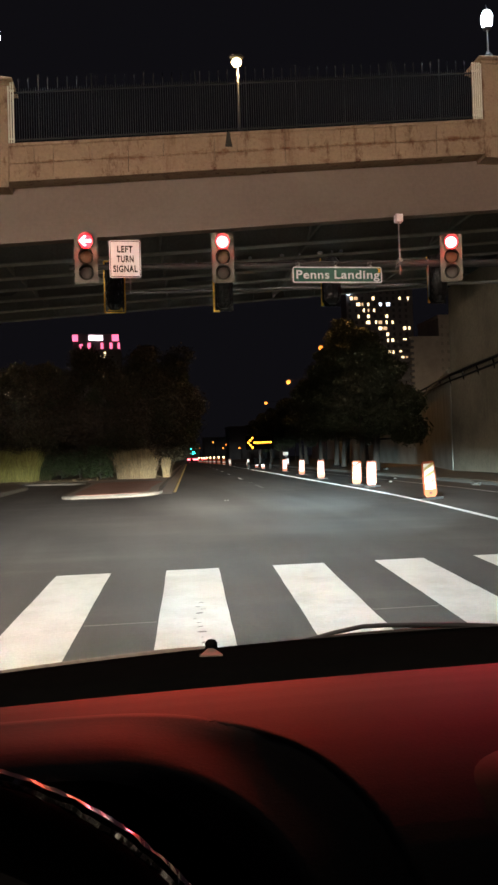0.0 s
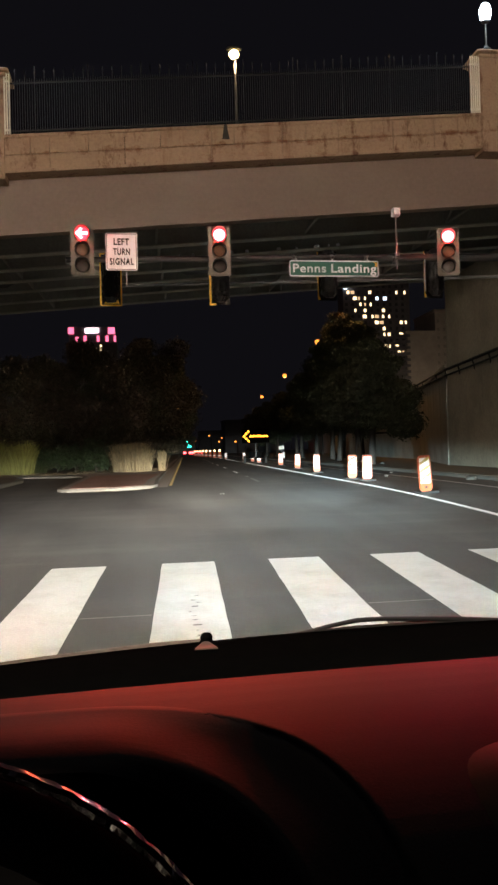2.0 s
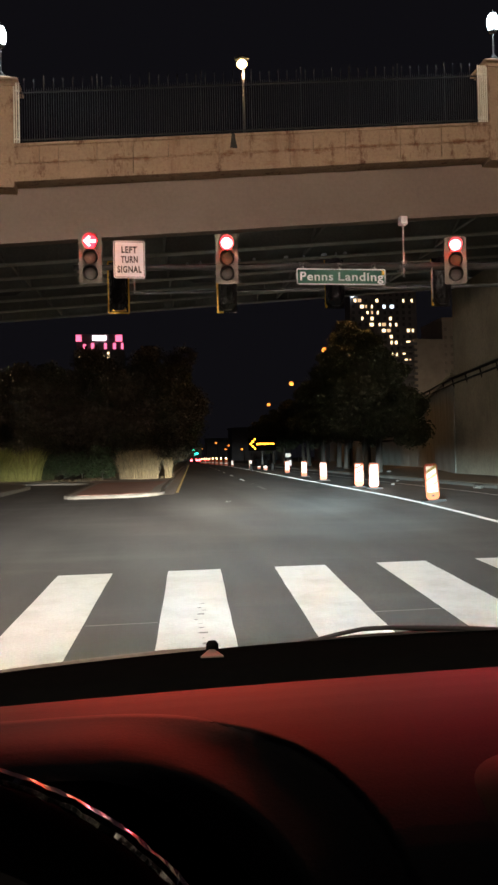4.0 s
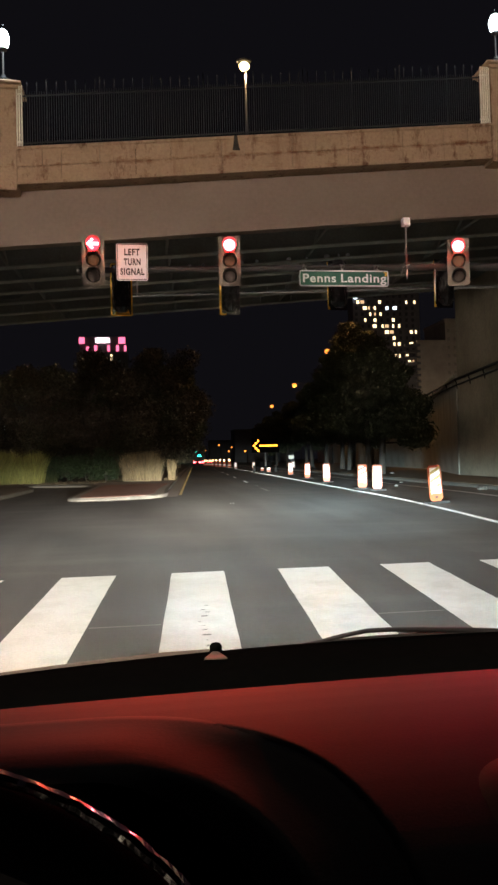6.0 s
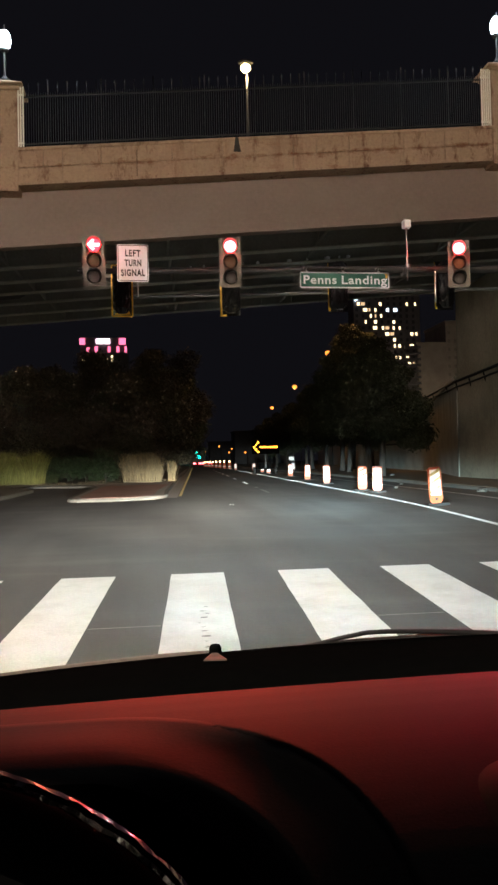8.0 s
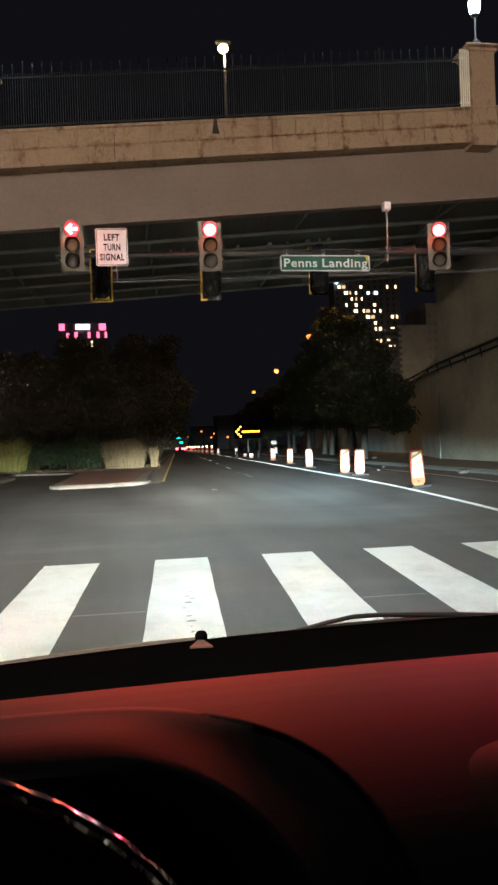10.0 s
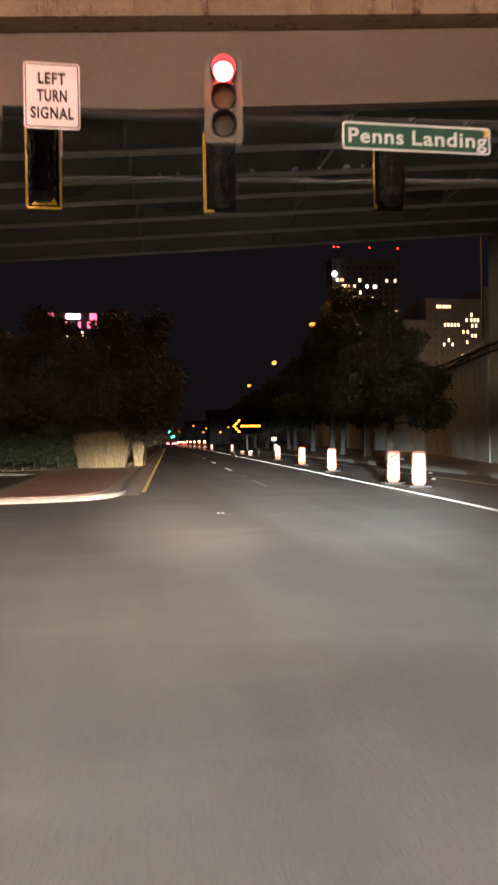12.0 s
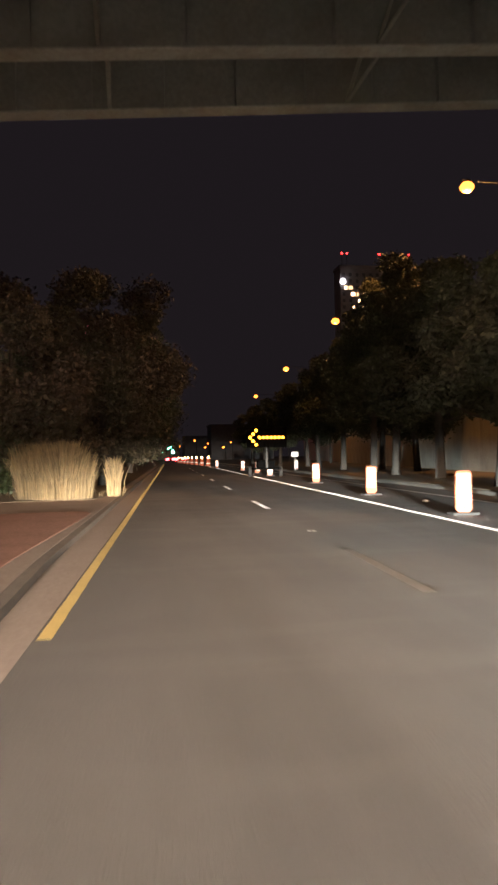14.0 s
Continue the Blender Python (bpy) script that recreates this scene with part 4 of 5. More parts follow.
# ---- lane closure panels ----
def closure_panel(u, v, lean, stripes, turn=0.0, stripe_mat=None):
    p = thing("channelizer", street(u, v), "orange plastic channelizer panel with white reflective face", "traffic panel", "lane closure panels", turn=turn)
    p.rotation_euler = (0, radians(lean), radians(turn - 3.0))
    w, h = 0.32, 0.9
    o = [(-w / 2, 0.13), (-w / 2 + 0.07, 0.04), (w / 2 - 0.07, 0.04), (w / 2, 0.13), (w / 2, h - 0.05), (w / 2 - 0.04, h), (-w / 2 + 0.04, h), (-w / 2, h - 0.05)]
    part("body", plate(o, 0.05), ORANGE, p)
    part("face", moved(plate(rounded(0.25, 0.6, 0.015), 0.004), Matrix.Translation((0, -0.005, 0.54))), SHEETING, p, "white reflective sheeting")
    if stripes:
        for k in range(3):
            z = 0.36 + 0.19 * k
            part("stripe", moved(plate([(-0.12, z - 0.07), (0.12, z + 0.06), (0.12, z + 0.13), (-0.12, z)], 0.003), Matrix.Translation((0, -0.009, 0))), stripe_mat or STRIPE, p, "yellow diagonal stripe" if stripe_mat else "orange diagonal stripe")
    part("handle_slot", moved(plate(rounded(0.07, 0.05, 0.01), 0.004), Matrix.Translation((0, -0.004, 0.15))), BLACK, p)
    part("base", box(-0.26, 0.26, -0.14, 0.2, 0.0, 0.055, 0.015), RUBBER, p, "black rubber base")
    return p


for u, v, lean, stripes in ((5.44, 17.2, -3.5, True), (5.74, 24.2, 0.5, False), (5.58, 25.7, 1, True), (5.74, 33.7, 0, False), (6.0, 41.3, 0.8, False),
                            (6.35, 51.4, 0, False), (6.1, 64.3, 0.6, False), (6.25, 72.0, 0, False), (6.2, 82.0, 1, False), (10.2, 79.0, 0, False), (5.2, 100.0, 0, False)):
    panel = closure_panel(u, v, lean, stripes, random.uniform(-6, 6), AGED_STRIPE if v < 20 else None)
    if v > 20:
        panel.scale = (1.0, 1.0, 0.94)


# amber warning lights on drums, far down the closed lane
def drum(u, v):
    d = thing("warning_drum", street(u, v), "orange drum with a glowing amber warning light", "traffic drum", "warning drums")
    part("barrel", lathe([(0.3, 0), (0.29, 0.1), (0.27, 0.5), (0.24, 0.95), (0.2, 1.0)], 12), ORANGE, d)
    part("light", lathe([(0.08, 1.0), (0.13, 1.05), (0.13, 1.22), (0.08, 1.32)], 10), DRUM_BULB, d, "glowing amber lamp")
    part("reflector", lathe([(0.285, 0.3), (0.275, 0.45)], 12), SHEETING, d, "white reflective band")


for k in range(9):
    drum(5.2 - 0.42 * k, 118 + 9.5 * k)

# ---- arrow board trailer ----
board = thing("arrow_board", street(5.7, 62.5), "dark trailer arrow board with amber lamps", "arrow board", turn=-3)
part("panel", moved(plate(rounded(2.3, 1.15, 0.05), 0.06), Matrix.Translation((0, 0, 2.25))), COWL, board)
part("mast", box(-0.06, 0.06, 0.07, 0.17, 0.5, 2.7), DULL_STEEL, board)
part("chassis", box(-0.8, 0.8, 0.0, 1.6, 0.42, 0.52, 0.02), COWL, board)
part("battery_box", box(-0.5, 0.5, 0.3, 1.1, 0.53, 0.95, 0.03), COWL, board)
for sx in (-1, 1):
    wheel = part("wheel", moved(lathe([(0.16, -0.09), (0.3, -0.08), (0.31, 0), (0.3, 0.08), (0.16, 0.09)], 16), Matrix.Translation((sx * 0.9, 0.9, 0.31)) @ Matrix.Rotation(radians(90), 4, "Y")), RUBBER, board)
lampm = finish(moved(lathe([(0.085, 0), (0.075, 0.02), (0.03, 0.035)], 10), Matrix.Rotation(radians(90), 4, "X")), "lamp", ARROW_BULB)
for x, z in [(-0.95 + 0.0, 0)] + [(-0.78, 0.2), (-0.6, 0.4), (-0.78, -0.2), (-0.6, -0.4)] + [(-0.4 + 0.22 * k, 0) for k in range(7)]:
    o = new("lamp", lampm)
    o.parent = board
    o.location = (x, -0.005, 2.25 + z)

# small white marker panel by the far kerb
mk = thing("marker_sign", street(9.6, 76.0, 0.1), "small white roadside marker sign on a post", "sign")
part("post", tube([(0, 0, 0), (0, 0, 1.3)], 0.025, 8), STEEL, mk)
part("panel", moved(plate(rounded(0.55, 0.36, 0.03), 0.006), Matrix.Translation((0, -0.03, 1.2))), SHEETING, mk)

# rubble on the verge and lane
for u, v, s in ((6.35, 37.6, 0.12), (13.4, 54.0, 0.26), (8.7, 22.6, 0.22), (8.3, 30.5, 0.1), (7.2, 27.2, 0.09), (11.0, 42.0, 0.16)):
    b = bmesh.new()
    bmesh.ops.create_icosphere(b, subdivisions=2, radius=s)
    for q in b.verts:
        q.co *= 0.75 + 0.4 * noise.noise(q.co * 6 / s * 0.3 + Vector((u, v, 0)))
        q.co.z = max(q.co.z * 0.55, -0.1)
    r = solid("rubble", b, KERB, "broken chunk of pale concrete on the ground", "rubble", group="rubble")
    r.location = street(u, v, 0.03 if u < 9 else 0.16)


# ---- grass and trees ----
def blades(name, areas, count, height, mat, label, spread=0.25, seed=1, tufts=0, girth=0.13):
    """Thin bent blades, as one body of grass. With tufts they fan out from their clumps."""
    rng = np.random.default_rng(seed)
    verts, faces = [], []
    for x0, x1, y0, y1, base in areas:
        cx_, cy_ = rng.uniform(x0, x1, max(tufts, 1)), rng.uniform(y0, y1, max(tufts, 1))
        tall = rng.uniform(0.72, 1.08, max(tufts, 1))
        for _ in range(count):
            if tufts:
                t = rng.integers(tufts)
                ox, oy = rng.normal(0, girth, 2)
                x, y = cx_[t] + ox, cy_[t] + oy
                h = height * tall[t] * rng.uniform(0.55, 1.05)
                lx, ly = ox * 0.7 * h + rng.normal(0, spread) * h, oy * 0.7 * h + rng.normal(0, spread) * h
            else:
                x, y = rng.uniform(x0, x1), rng.uniform(y0, y1)
                h = height * rng.uniform(0.4, 1.1)
                lx, ly = rng.normal(0, spread, 2) * h
            a = rng.uniform(0, 2 * math.pi)
            w = rng.uniform(0.004, 0.010)
            dx, dy = math.cos(a) * w, math.sin(a) * w
            k = len(verts)
            z = ground_z(y) + base
            for f, g in ((0, 1.0), (0.5, 0.9), (0.85, 1.2 if tufts else 0.7)):
                px, py = x + lx * f * f, y + ly * f * f
                verts += [(px - dx * g, py - dy * g, z + h * f), (px + dx * g, py + dy * g, z + h * f)]
            verts.append((x + lx, y + ly, z + h))
            faces += [(k, k + 1, k + 3, k + 2), (k + 2, k + 3, k + 5, k + 4), (k + 4, k + 5, k + 6)]
    me = bpy.data.meshes.new(name)
    me.from_pydata(verts, [], faces)
    me.materials.append(mat)
    return tagged(new(name, me), label, "grass", kind="stuff")


blades("tall_grass", [(-1.4, -0.85, 41.3, 42.2, 0.09), (-0.95, -0.3, 41.2, 42.2, 0.09), (-0.45, 0.02, 41.3, 42.2, 0.09)], 6500, 1.5, STRAW, "tall dry straw-coloured ornamental grass clump", 0.06, 2, 9)
blades("tall_grass", [(0.9, 1.0, 42.3, 42.9, 0.09)], 700, 1.35, STRAW, "small dry straw-coloured grass clump", 0.07, 3, 2, 0.07)
blades("tall_grass", [(-9.4, -6.3, 41.2, 43.2, 0.09), (-11.5, -8.2, 39.0, 41.0, 0.09)], 6000, 1.75, OLIVE_GRASS, "band of tall yellow-green grass at the verge", 0.16, 4, 18)
blades("short_grass", [(-9.0, -2.6, 39.5, 41.0, 0.09), (-4.0, 1.3, 42.5, 46, 0.09)], 260, 0.14, STRAW, "short dry grass and litter round the clumps", 0.5, 5)
blades("low_shrub", [(-9.5, -5.5, 43.5, 45, 0.09)], 700, 0.6, GREEN_GRASS, "dark green undergrowth below the median trees", 0.35, 6)

def tree(place, height, spread, crown_low, mat, label, seed, leaf=0.16, count=7000, trunk=0.16, conic=0.5):
    """A tapered trunk with limbs, and a crown of small leaves in uneven clumps."""
    rng = np.random.default_rng(seed)
    t = thing("tree", place, label, "tree", "street trees")
    bend = rng.normal(0, 0.12, 2)
    top = height * 0.86
    spine = lambda f: Vector((bend[0] * math.sin(3 * f) * height * 0.12, bend[1] * math.sin(2.4 * f) * height * 0.12, top * f))
    wood = bmesh.new()
    lathe_pts = [spine(f) for f in (0, 0.04, 0.15, 0.35, 0.6, 0.85, 1.0)]
    tube(lathe_pts, [trunk * 1.3, trunk * 1.1, trunk, trunk * 0.8, trunk * 0.5, trunk * 0.25, 0.02], 9, wood)
    part("trunk", wood, BARK, t, "", True)
    clumps = []
    n = 17
    for i in range(n):
        f = crown_low / height + (0.97 - crown_low / height) * (i + 0.5) / n
        a = i * 2.4 + rng.uniform(-0.4, 0.4)
        g = (f - crown_low / height) / (1 - crown_low / height)
        reach = spread * (1 - conic * g) * (0.55 + 0.45 * min(1, 4 * g + 0.4)) * rng.uniform(0.62, 1.1)
        s = spine(min(f, 1))
        e = s + Vector((math.cos(a) * reach, math.sin(a) * reach, reach * rng.uniform(0.2, 0.6)))
        m = (s + e) / 2 + Vector((0, 0, -0.12 * reach))
        limb = tube([s, m, e], [trunk * 0.32 * (1.1 - g), trunk * 0.2 * (1.1 - g), 0.012], 5)
        clumps.append((e, spread * rng.uniform(0.26, 0.42) * (1.15 - 0.5 * g)))
        clumps.append(((m * 0.4 + e * 0.6) + Vector(rng.normal(0, 0.3, 3)), spread * rng.uniform(0.2, 0.34) * (1.15 - 0.5 * g)))
        if i % 3 == 0:
            tube([m, m + Vector((rng.normal(0, 0.5), rng.normal(0, 0.5), 0.7))], [trunk * 0.14, 0.01], 4, limb)
        part("limb", limb, BARK, t)
    clumps.append((spine(1.0) + Vector((0, 0, height * 0.05)), spread * 0.24))
    w = np.array([r ** 2 for _, r in clumps])
    pick = rng.choice(len(clumps), count, p=w / w.sum())
    cen = np.array([tuple(c) for c, _ in clumps])[pick]
    rad = np.array([r for _, r in clumps])[pick]
    d = rng.normal(0, 1, (count, 3))
    d /= np.linalg.norm(d, axis=1)[:, None]
    p = cen + d * (rad * rng.uniform(0.15, 1.0, count) ** 0.45 * rng.choice([1.0, 1.0, 1.0, 1.25], count))[:, None] * np.array([1, 1, 0.8])
    ax = rng.normal(0, 1, (count, 3))
    ax /= np.linalg.norm(ax, axis=1)[:, None]
    bx = np.cross(ax, rng.normal(0, 1, (count, 3)))
    bx /= np.linalg.norm(bx, axis=1)[:, None]
    size = leaf * rng.uniform(0.6, 1.3, count)
    la, wb_ = ax * size[:, None], bx * (size * 0.5)[:, None]
    verts = np.concatenate([p - la, p + wb_, p + la, p - wb_], 1).reshape(-1, 3)
    verts[:, 2] = np.maximum(verts[:, 2], min(0.3, crown_low * 0.3))
    me = bpy.data.meshes.new("crown")
    me.from_pydata(verts.tolist(), [], np.arange(count * 4).reshape(-1, 4).tolist())
    me.materials.append(mat)
    o = new("crown", me)
    o.parent = t
    return t


L1 = "broad dark street tree with dense autumn leaves"
L2 = "tall dark street tree before the retaining wall"
for x, y, h, s, low, mat, sd in ((-2.6, 47.0, 7.4, 3.3, 0.9, RUST_LEAF, 11), (0.3, 52.0, 8.9, 3.3, 1.4, RUST_LEAF, 12), (-7.5, 46.5, 6.9, 3.4, 0.8, RUST_LEAF, 13),
                                 (-12.5, 48.0, 7.6, 3.6, 0.8, RUST_LEAF, 14), (-4.5, 57.0, 8.1, 3.8, 1.0, LEAF, 15), (0.6, 63.0, 9.3, 3.5, 1.6, LEAF, 16), (1.6, 78.0, 10.4, 3.8, 1.6, LEAF, 17),
                                 (-10.0, 62.0, 8.5, 4.2, 1.0, LEAF, 18), (0.7, 98.0, 9.0, 3.2, 1.6, LEAF, 19), (-4.0, 84.0, 9.6, 4.2, 1.0, LEAF, 20), (1.2, 122.0, 9.5, 3.4, 1.6, LEAF, 21)):
    tree((x, y, 0.1), h, s, low, mat, L1, sd, conic=0.3, count=36000 if y < 60 else 25000, leaf=0.095)
for u, v, h, s, low, sd in ((10.4, 42.0, 7.5, 2.3, 1.9, 44), (11.8, 51.0, 9.8, 3.2, 2.6, 31), (11.8, 57.5, 12.0, 3.1, 2.6, 32), (12.7, 65.0, 12.6, 2.8, 2.6, 33), (12.8, 73.5, 10.0, 2.9, 2.6, 34), (12.8, 82.5, 9.8, 2.8, 2.6, 35),
                            (13.7, 92.5, 9.6, 2.7, 2.4, 36), (12.6, 104.0, 8.6, 2.5, 2.4, 38), (12.6, 117.0, 8.8, 2.6, 2.4, 39), (12.6, 132.0, 8.8, 2.6, 2.4, 40), (15.2, 64.0, 12.6, 2.7, 3.0, 41), (15.0, 71.0, 12.4, 3.0, 2.6, 42)):
    tree(street(u, v, 0.1), h, s, low, LEAF, L2, sd, conic=0.44, count=44000 if v < 60 else 23000, leaf=0.1, trunk=0.2)

# green shrubs round the grass clumps
for x, y, h, s, sd in ((-2.7, 42.8, 1.8, 0.9, 51), (-4.0, 45.2, 1.5, 1.1, 52), (-10.4, 44.2, 3.4, 1.7, 54), (-6.4, 45.6, 1.6, 1.1, 55), (-12.2, 43.6, 2.4, 1.4, 56), (-5.1, 45.9, 1.4, 1.0, 57)):
    sh = tree((x, y, 0.09), h, s, 0.15, LIT_LEAF if sd in (54, 56) else SHRUB_LEAF, "leafy green shrub beside the dry grass clumps", sd, leaf=0.06, count=3600, trunk=0.04, conic=0.3)
    sh.name = "shrub"
    tagged(sh, "leafy green shrub beside the dry grass clumps", "shrub", "median shrubs")


# ---- distant buildings ----
def tower(name, x0, x1, y, depth, top, label, wall_mat, lit, storey=3.1, bay=2.6, seed=5, glass=(1.5, 1.5), balconies=(), unlit=None):
    """A far tower with storeys of recessed windows, some of them lit."""
    rng = random.Random(seed)
    t = thing(name, (0, 0, 0), label, "building", "far buildings")
    part("wall", box(x0, x1, y, y + depth, -0.3, top), wall_mat, t)
    part("roof", box(x0 - 0.3, x1 + 0.3, y - 0.3, y + depth + 0.3, top + 0.004, top + 0.9), wall_mat, t)
    sizes = {(m, w): finish(box(-w / 2, w / 2, -0.06, 0.1, -glass[1] / 2, glass[1] / 2), "window", m) for m in (WARM_WINDOW, COLD_WINDOW, DIM_WINDOW, unlit or DARK_GLASS) for w in (0.6, 0.9, 1.3)}
    taken = []
    for px, pz, kind in lit:
        for k in range(rng.choice((1, 1, 2))):
            if kind == 3 and k:
                break
            w = rng.choice((0.6, 0.9, 1.3)) if kind < 3 else 0.6
            at = (px, pz) if kind == 3 else (px + 1.5 * k + rng.uniform(-0.15, 0.15), round(pz / storey) * storey + 0.5)
            if not x0 + 1 < at[0] < x1 - 1 or at[1] > top - 1 or (kind < 3 and any(abs(at[0] - q) < 1.35 and at[1] == r for q, r in taken)):
                continue
            taken.append(at)
            o = new("window", sizes[(WARM_WINDOW if kind in (1, 3) and k == 0 else COLD_WINDOW if kind == 2 else DIM_WINDOW, w)])
            o.parent, o.location = t, (at[0], y, at[1])
    for i in range(int((x1 - x0) / bay)):
        for k in range(max(2, int(top / storey) - 14), int(top / storey)):
            at = (x0 + bay / 2 + i * bay, k * storey + 0.5)
            if not any(abs(at[0] - q) < 1.8 and abs(at[1] - r) < 0.5 * storey for q, r in taken):
                o = new("window", sizes[(unlit or DARK_GLASS, 0.9)])
                o.parent, o.location = t, (at[0], y, at[1])
    for bx0, bx1, z0, z1 in balconies:
        z = z0
        while z < z1:
            part("balcony", box(bx0, bx1, y - 1.2, y - 0.01, z, z + 0.9), wall_mat, t)
            z += storey
    return t


TOWER_LIT = ((70.3, 53.3), (72.6, 52.2), (74.1, 52.2), (76.3, 51.1), (78.0, 52.3), (74.8, 49.2), (76.3, 48.1), (78.2, 49.3), (72.9, 48.0), (87.3, 53.5), (90.4, 53.1), (75.9, 44.5), (78.9, 44.7),
             (82.8, 46.5), (82.4, 44.5), (84.7, 44.5), (80.4, 42.8), (82.6, 42.8), (82.7, 41.3), (88.9, 43.2), (90.6, 43.4), (88.8, 39.8), (82.8, 38.3), (84.5, 38.1), (89.1, 38.3),
             (82.9, 34.8), (84.5, 34.8), (87.2, 35.0), (87.8, 31.9), (84.9, 26.9), (84.7, 24.7))
lit1 = [(x, z, 1) for x, z in TOWER_LIT] + [(80.4, 50.7, 2), (81.8, 50.7, 2)]
tower("apartment_tower", 68.6, 92.0, 250.0, 7.0, 60.0, "dark apartment tower with scattered lit windows", TOWER_WALL, lit1, 2.05, 2.2, 5, (1.7, 1.1), ((86.0, 91.5, 22.0, 40.0),))
for x, z in ((69.4, 60.9), (71.0, 60.9), (81.7, 60.9), (91.6, 60.9)):
    bq = thing("beacon", (x, 250.4, z), "small red aircraft beacon on a roof mast", "beacon", "roof beacons")
    part("mast", tube([(0, 0, 0), (0, 0, 3.6)], 0.08, 6), IRON, bq)
    part("light", lathe([(0.15, 3.6), (0.3, 3.7), (0.3, 4.0), (0.1, 4.15)], 8), BEACON, bq, "red light")
globe = thing("roof_light", (69.3, 249.4, 55.6), "round white floodlight high on the tower", "lamp")
part("bracket", tube([(0, 0.7, 0), (0, 0.1, 0)], 0.1, 6), IRON, globe)
part("globe", lathe([(0.3, -0.9), (0.9, -0.4), (0.95, 0.3), (0.4, 0.9)], 12), COLD_WINDOW, globe, "glowing white globe")

lit2 = [(105.1 + 1.08 * i, 45.4, 3) for i in range(5)] + [(107.7 + 1.2 * i, 39.2, 3) for i in range(5)] + [(117.2 + 1.2 * i, 40.9, 3) for i in range(3)]
lit2 += [(117.4 + 1.25 * i, 35.6, 3) for i in range(3)] + [(117.3, 42.7, 3), (115.5, 40.9, 3), (117.5, 39.0, 3), (118.9, 39.0, 3), (114.3, 36.9, 3), (115.8, 36.9, 3), (107.3, 32.6, 3), (109.0, 34.0, 3), (110.3, 32.6, 3), (115.6, 33.4, 3), (119.4, 32.0, 3), (113.9, 28.8, 3)]
tower("office_block", 101.0, 120.9, 250.0, 20.0, 47.2, "pale office block with lit windows at dusk colours", PALE_WALL, lit2, 2.9, 2.2, 6, (1.7, 1.1), (), PALE_GLASS)
side_tower = thing("balcony_tower", (0, 0, 0), "pale residential tower with stacked balcony slabs", "building", "far buildings")
part("wall", box(122.0, 142.0, 251.0, 269.0, -0.3, 51.6), PALE_WALL, side_tower)
part("roof", box(121.8, 142.2, 250.8, 269.2, 51.604, 52.3), PALE_WALL, side_tower)
for k in range(16):
    part("balcony", box(121.0, 121.99, 251.4, 256.0, 4.0 + 2.9 * k, 5.1 + 2.9 * k), PALE_WALL, side_tower)
annex = thing("windowless_block", (0, 0, 0), "plain pale concrete block beside the offices", "building", "far buildings")
part("wall", box(90.6, 100.9, 249.0, 268.0, -0.3, 39.9), PALE_WALL, annex)
part("parapet", box(90.3, 101.0, 248.7, 268.3, 39.904, 40.5), PALE_WALL, annex)
# lamp added behind the trees to light the pale block fronts
lamp("block_fill_light", "POINT", (94.0, 225.0, 13.9), 3600, (1.0, 0.8, 0.58), 0.5)
street_lamp((95.0, 225.0, -0.25), 14.6, -1.0, WARM_BULB, "yard lamp", "hidden lamp mast added to light the pale blocks")

crown = thing("crown_tower", (0, 0, 0), "dark high-rise with a pink-lit crown", "building", "far buildings")
part("wall", box(-29.0, -9.0, 310.0, 330.0, -0.3, 46.0), TOWER_WALL, crown)
part("crown", box(-28.0, -10.0, 311.0, 329.0, 46.004, 52.4), TOWER_WALL, crown)
for x0, x1, z0, z1, m in ((-28.2, -26.0, 49.5, 52.1, PINK), (-21.6, -16.2, 49.9, 51.8, PALE_PINK), (-12.5, -9.8, 49.5, 52.1, PINK),
                          (-25.4, -24.2, 46.4, 48.3, PINK), (-22.2, -21.0, 46.4, 48.8, PINK), (-17.0, -16.0, 46.4, 48.8, PINK), (-13.5, -12.4, 46.4, 48.8, PINK), (-10.3, -9.4, 46.4, 48.8, PINK)):
    part("lit_panel", box(x0, x1, 310.6, 310.99, z0, z1), m, crown, "glowing pink panel" if m is PINK else "glowing pale panel")
for x, z in ((-27.0, 43.4), (-21.2, 43.3), (-19.6, 43.3), (-17.5, 43.3), (-15.4, 44.6), (-15.4, 43.2)):
    part("window", box(x - 0.35, x + 0.35, 309.9, 310.02, z - 0.4, z + 0.4), WARM_WINDOW, crown)

# low far skyline that closes the street
for x0, x1, y, top in ((-90, -45, 340, 16), (6, 30, 430, 9), (32, 58, 420, 12), (-45, -30, 420, 14), (126, 170, 300, 22), (36, 62, 330, 14)):
    bl = thing("far_block", (0, 0, 0), "low dark building far down the street", "building", "far blocks")
    part("wall", box(x0, x1, y, y + 15, -0.3, top), TOWER_WALL, bl)
    part("roof", box(x0 - 0.4, x1 + 0.4, y - 0.4, y + 15.4, top + 0.004, top + 0.6), TOWER_WALL, bl)


# ---- far traffic, signals and lamps ----
def far_signal(x, y, z, label):
    s = thing("far_signal", (x, y, -0.1), label, "traffic signal", "far signals")
    part("pole", tube([(3.0, 0.3, 0), (3.0, 0.3, z + 0.5)], 0.1, 8), DULL_STEEL, s)
    part("arm", tube([(3.0, 0.3, z + 0.4), (0.0, 0.3, z + 0.4)], 0.06, 6), DULL_STEEL, s)
    part("housing", box(-0.25, 0.25, 0.0, 0.25, z - 0.6, z + 0.7, 0.03), BLACK, s)
    part("light", moved(lens(0.55), Matrix.Translation((0, -0.02, z))), FAR_GREEN, s, "glowing green light")


far_signal(15.2, 248.0, 3.0, "distant green traffic signal over the road")
far_signal(14.6, 255.0, 4.3, "distant green traffic signal on a higher arm")
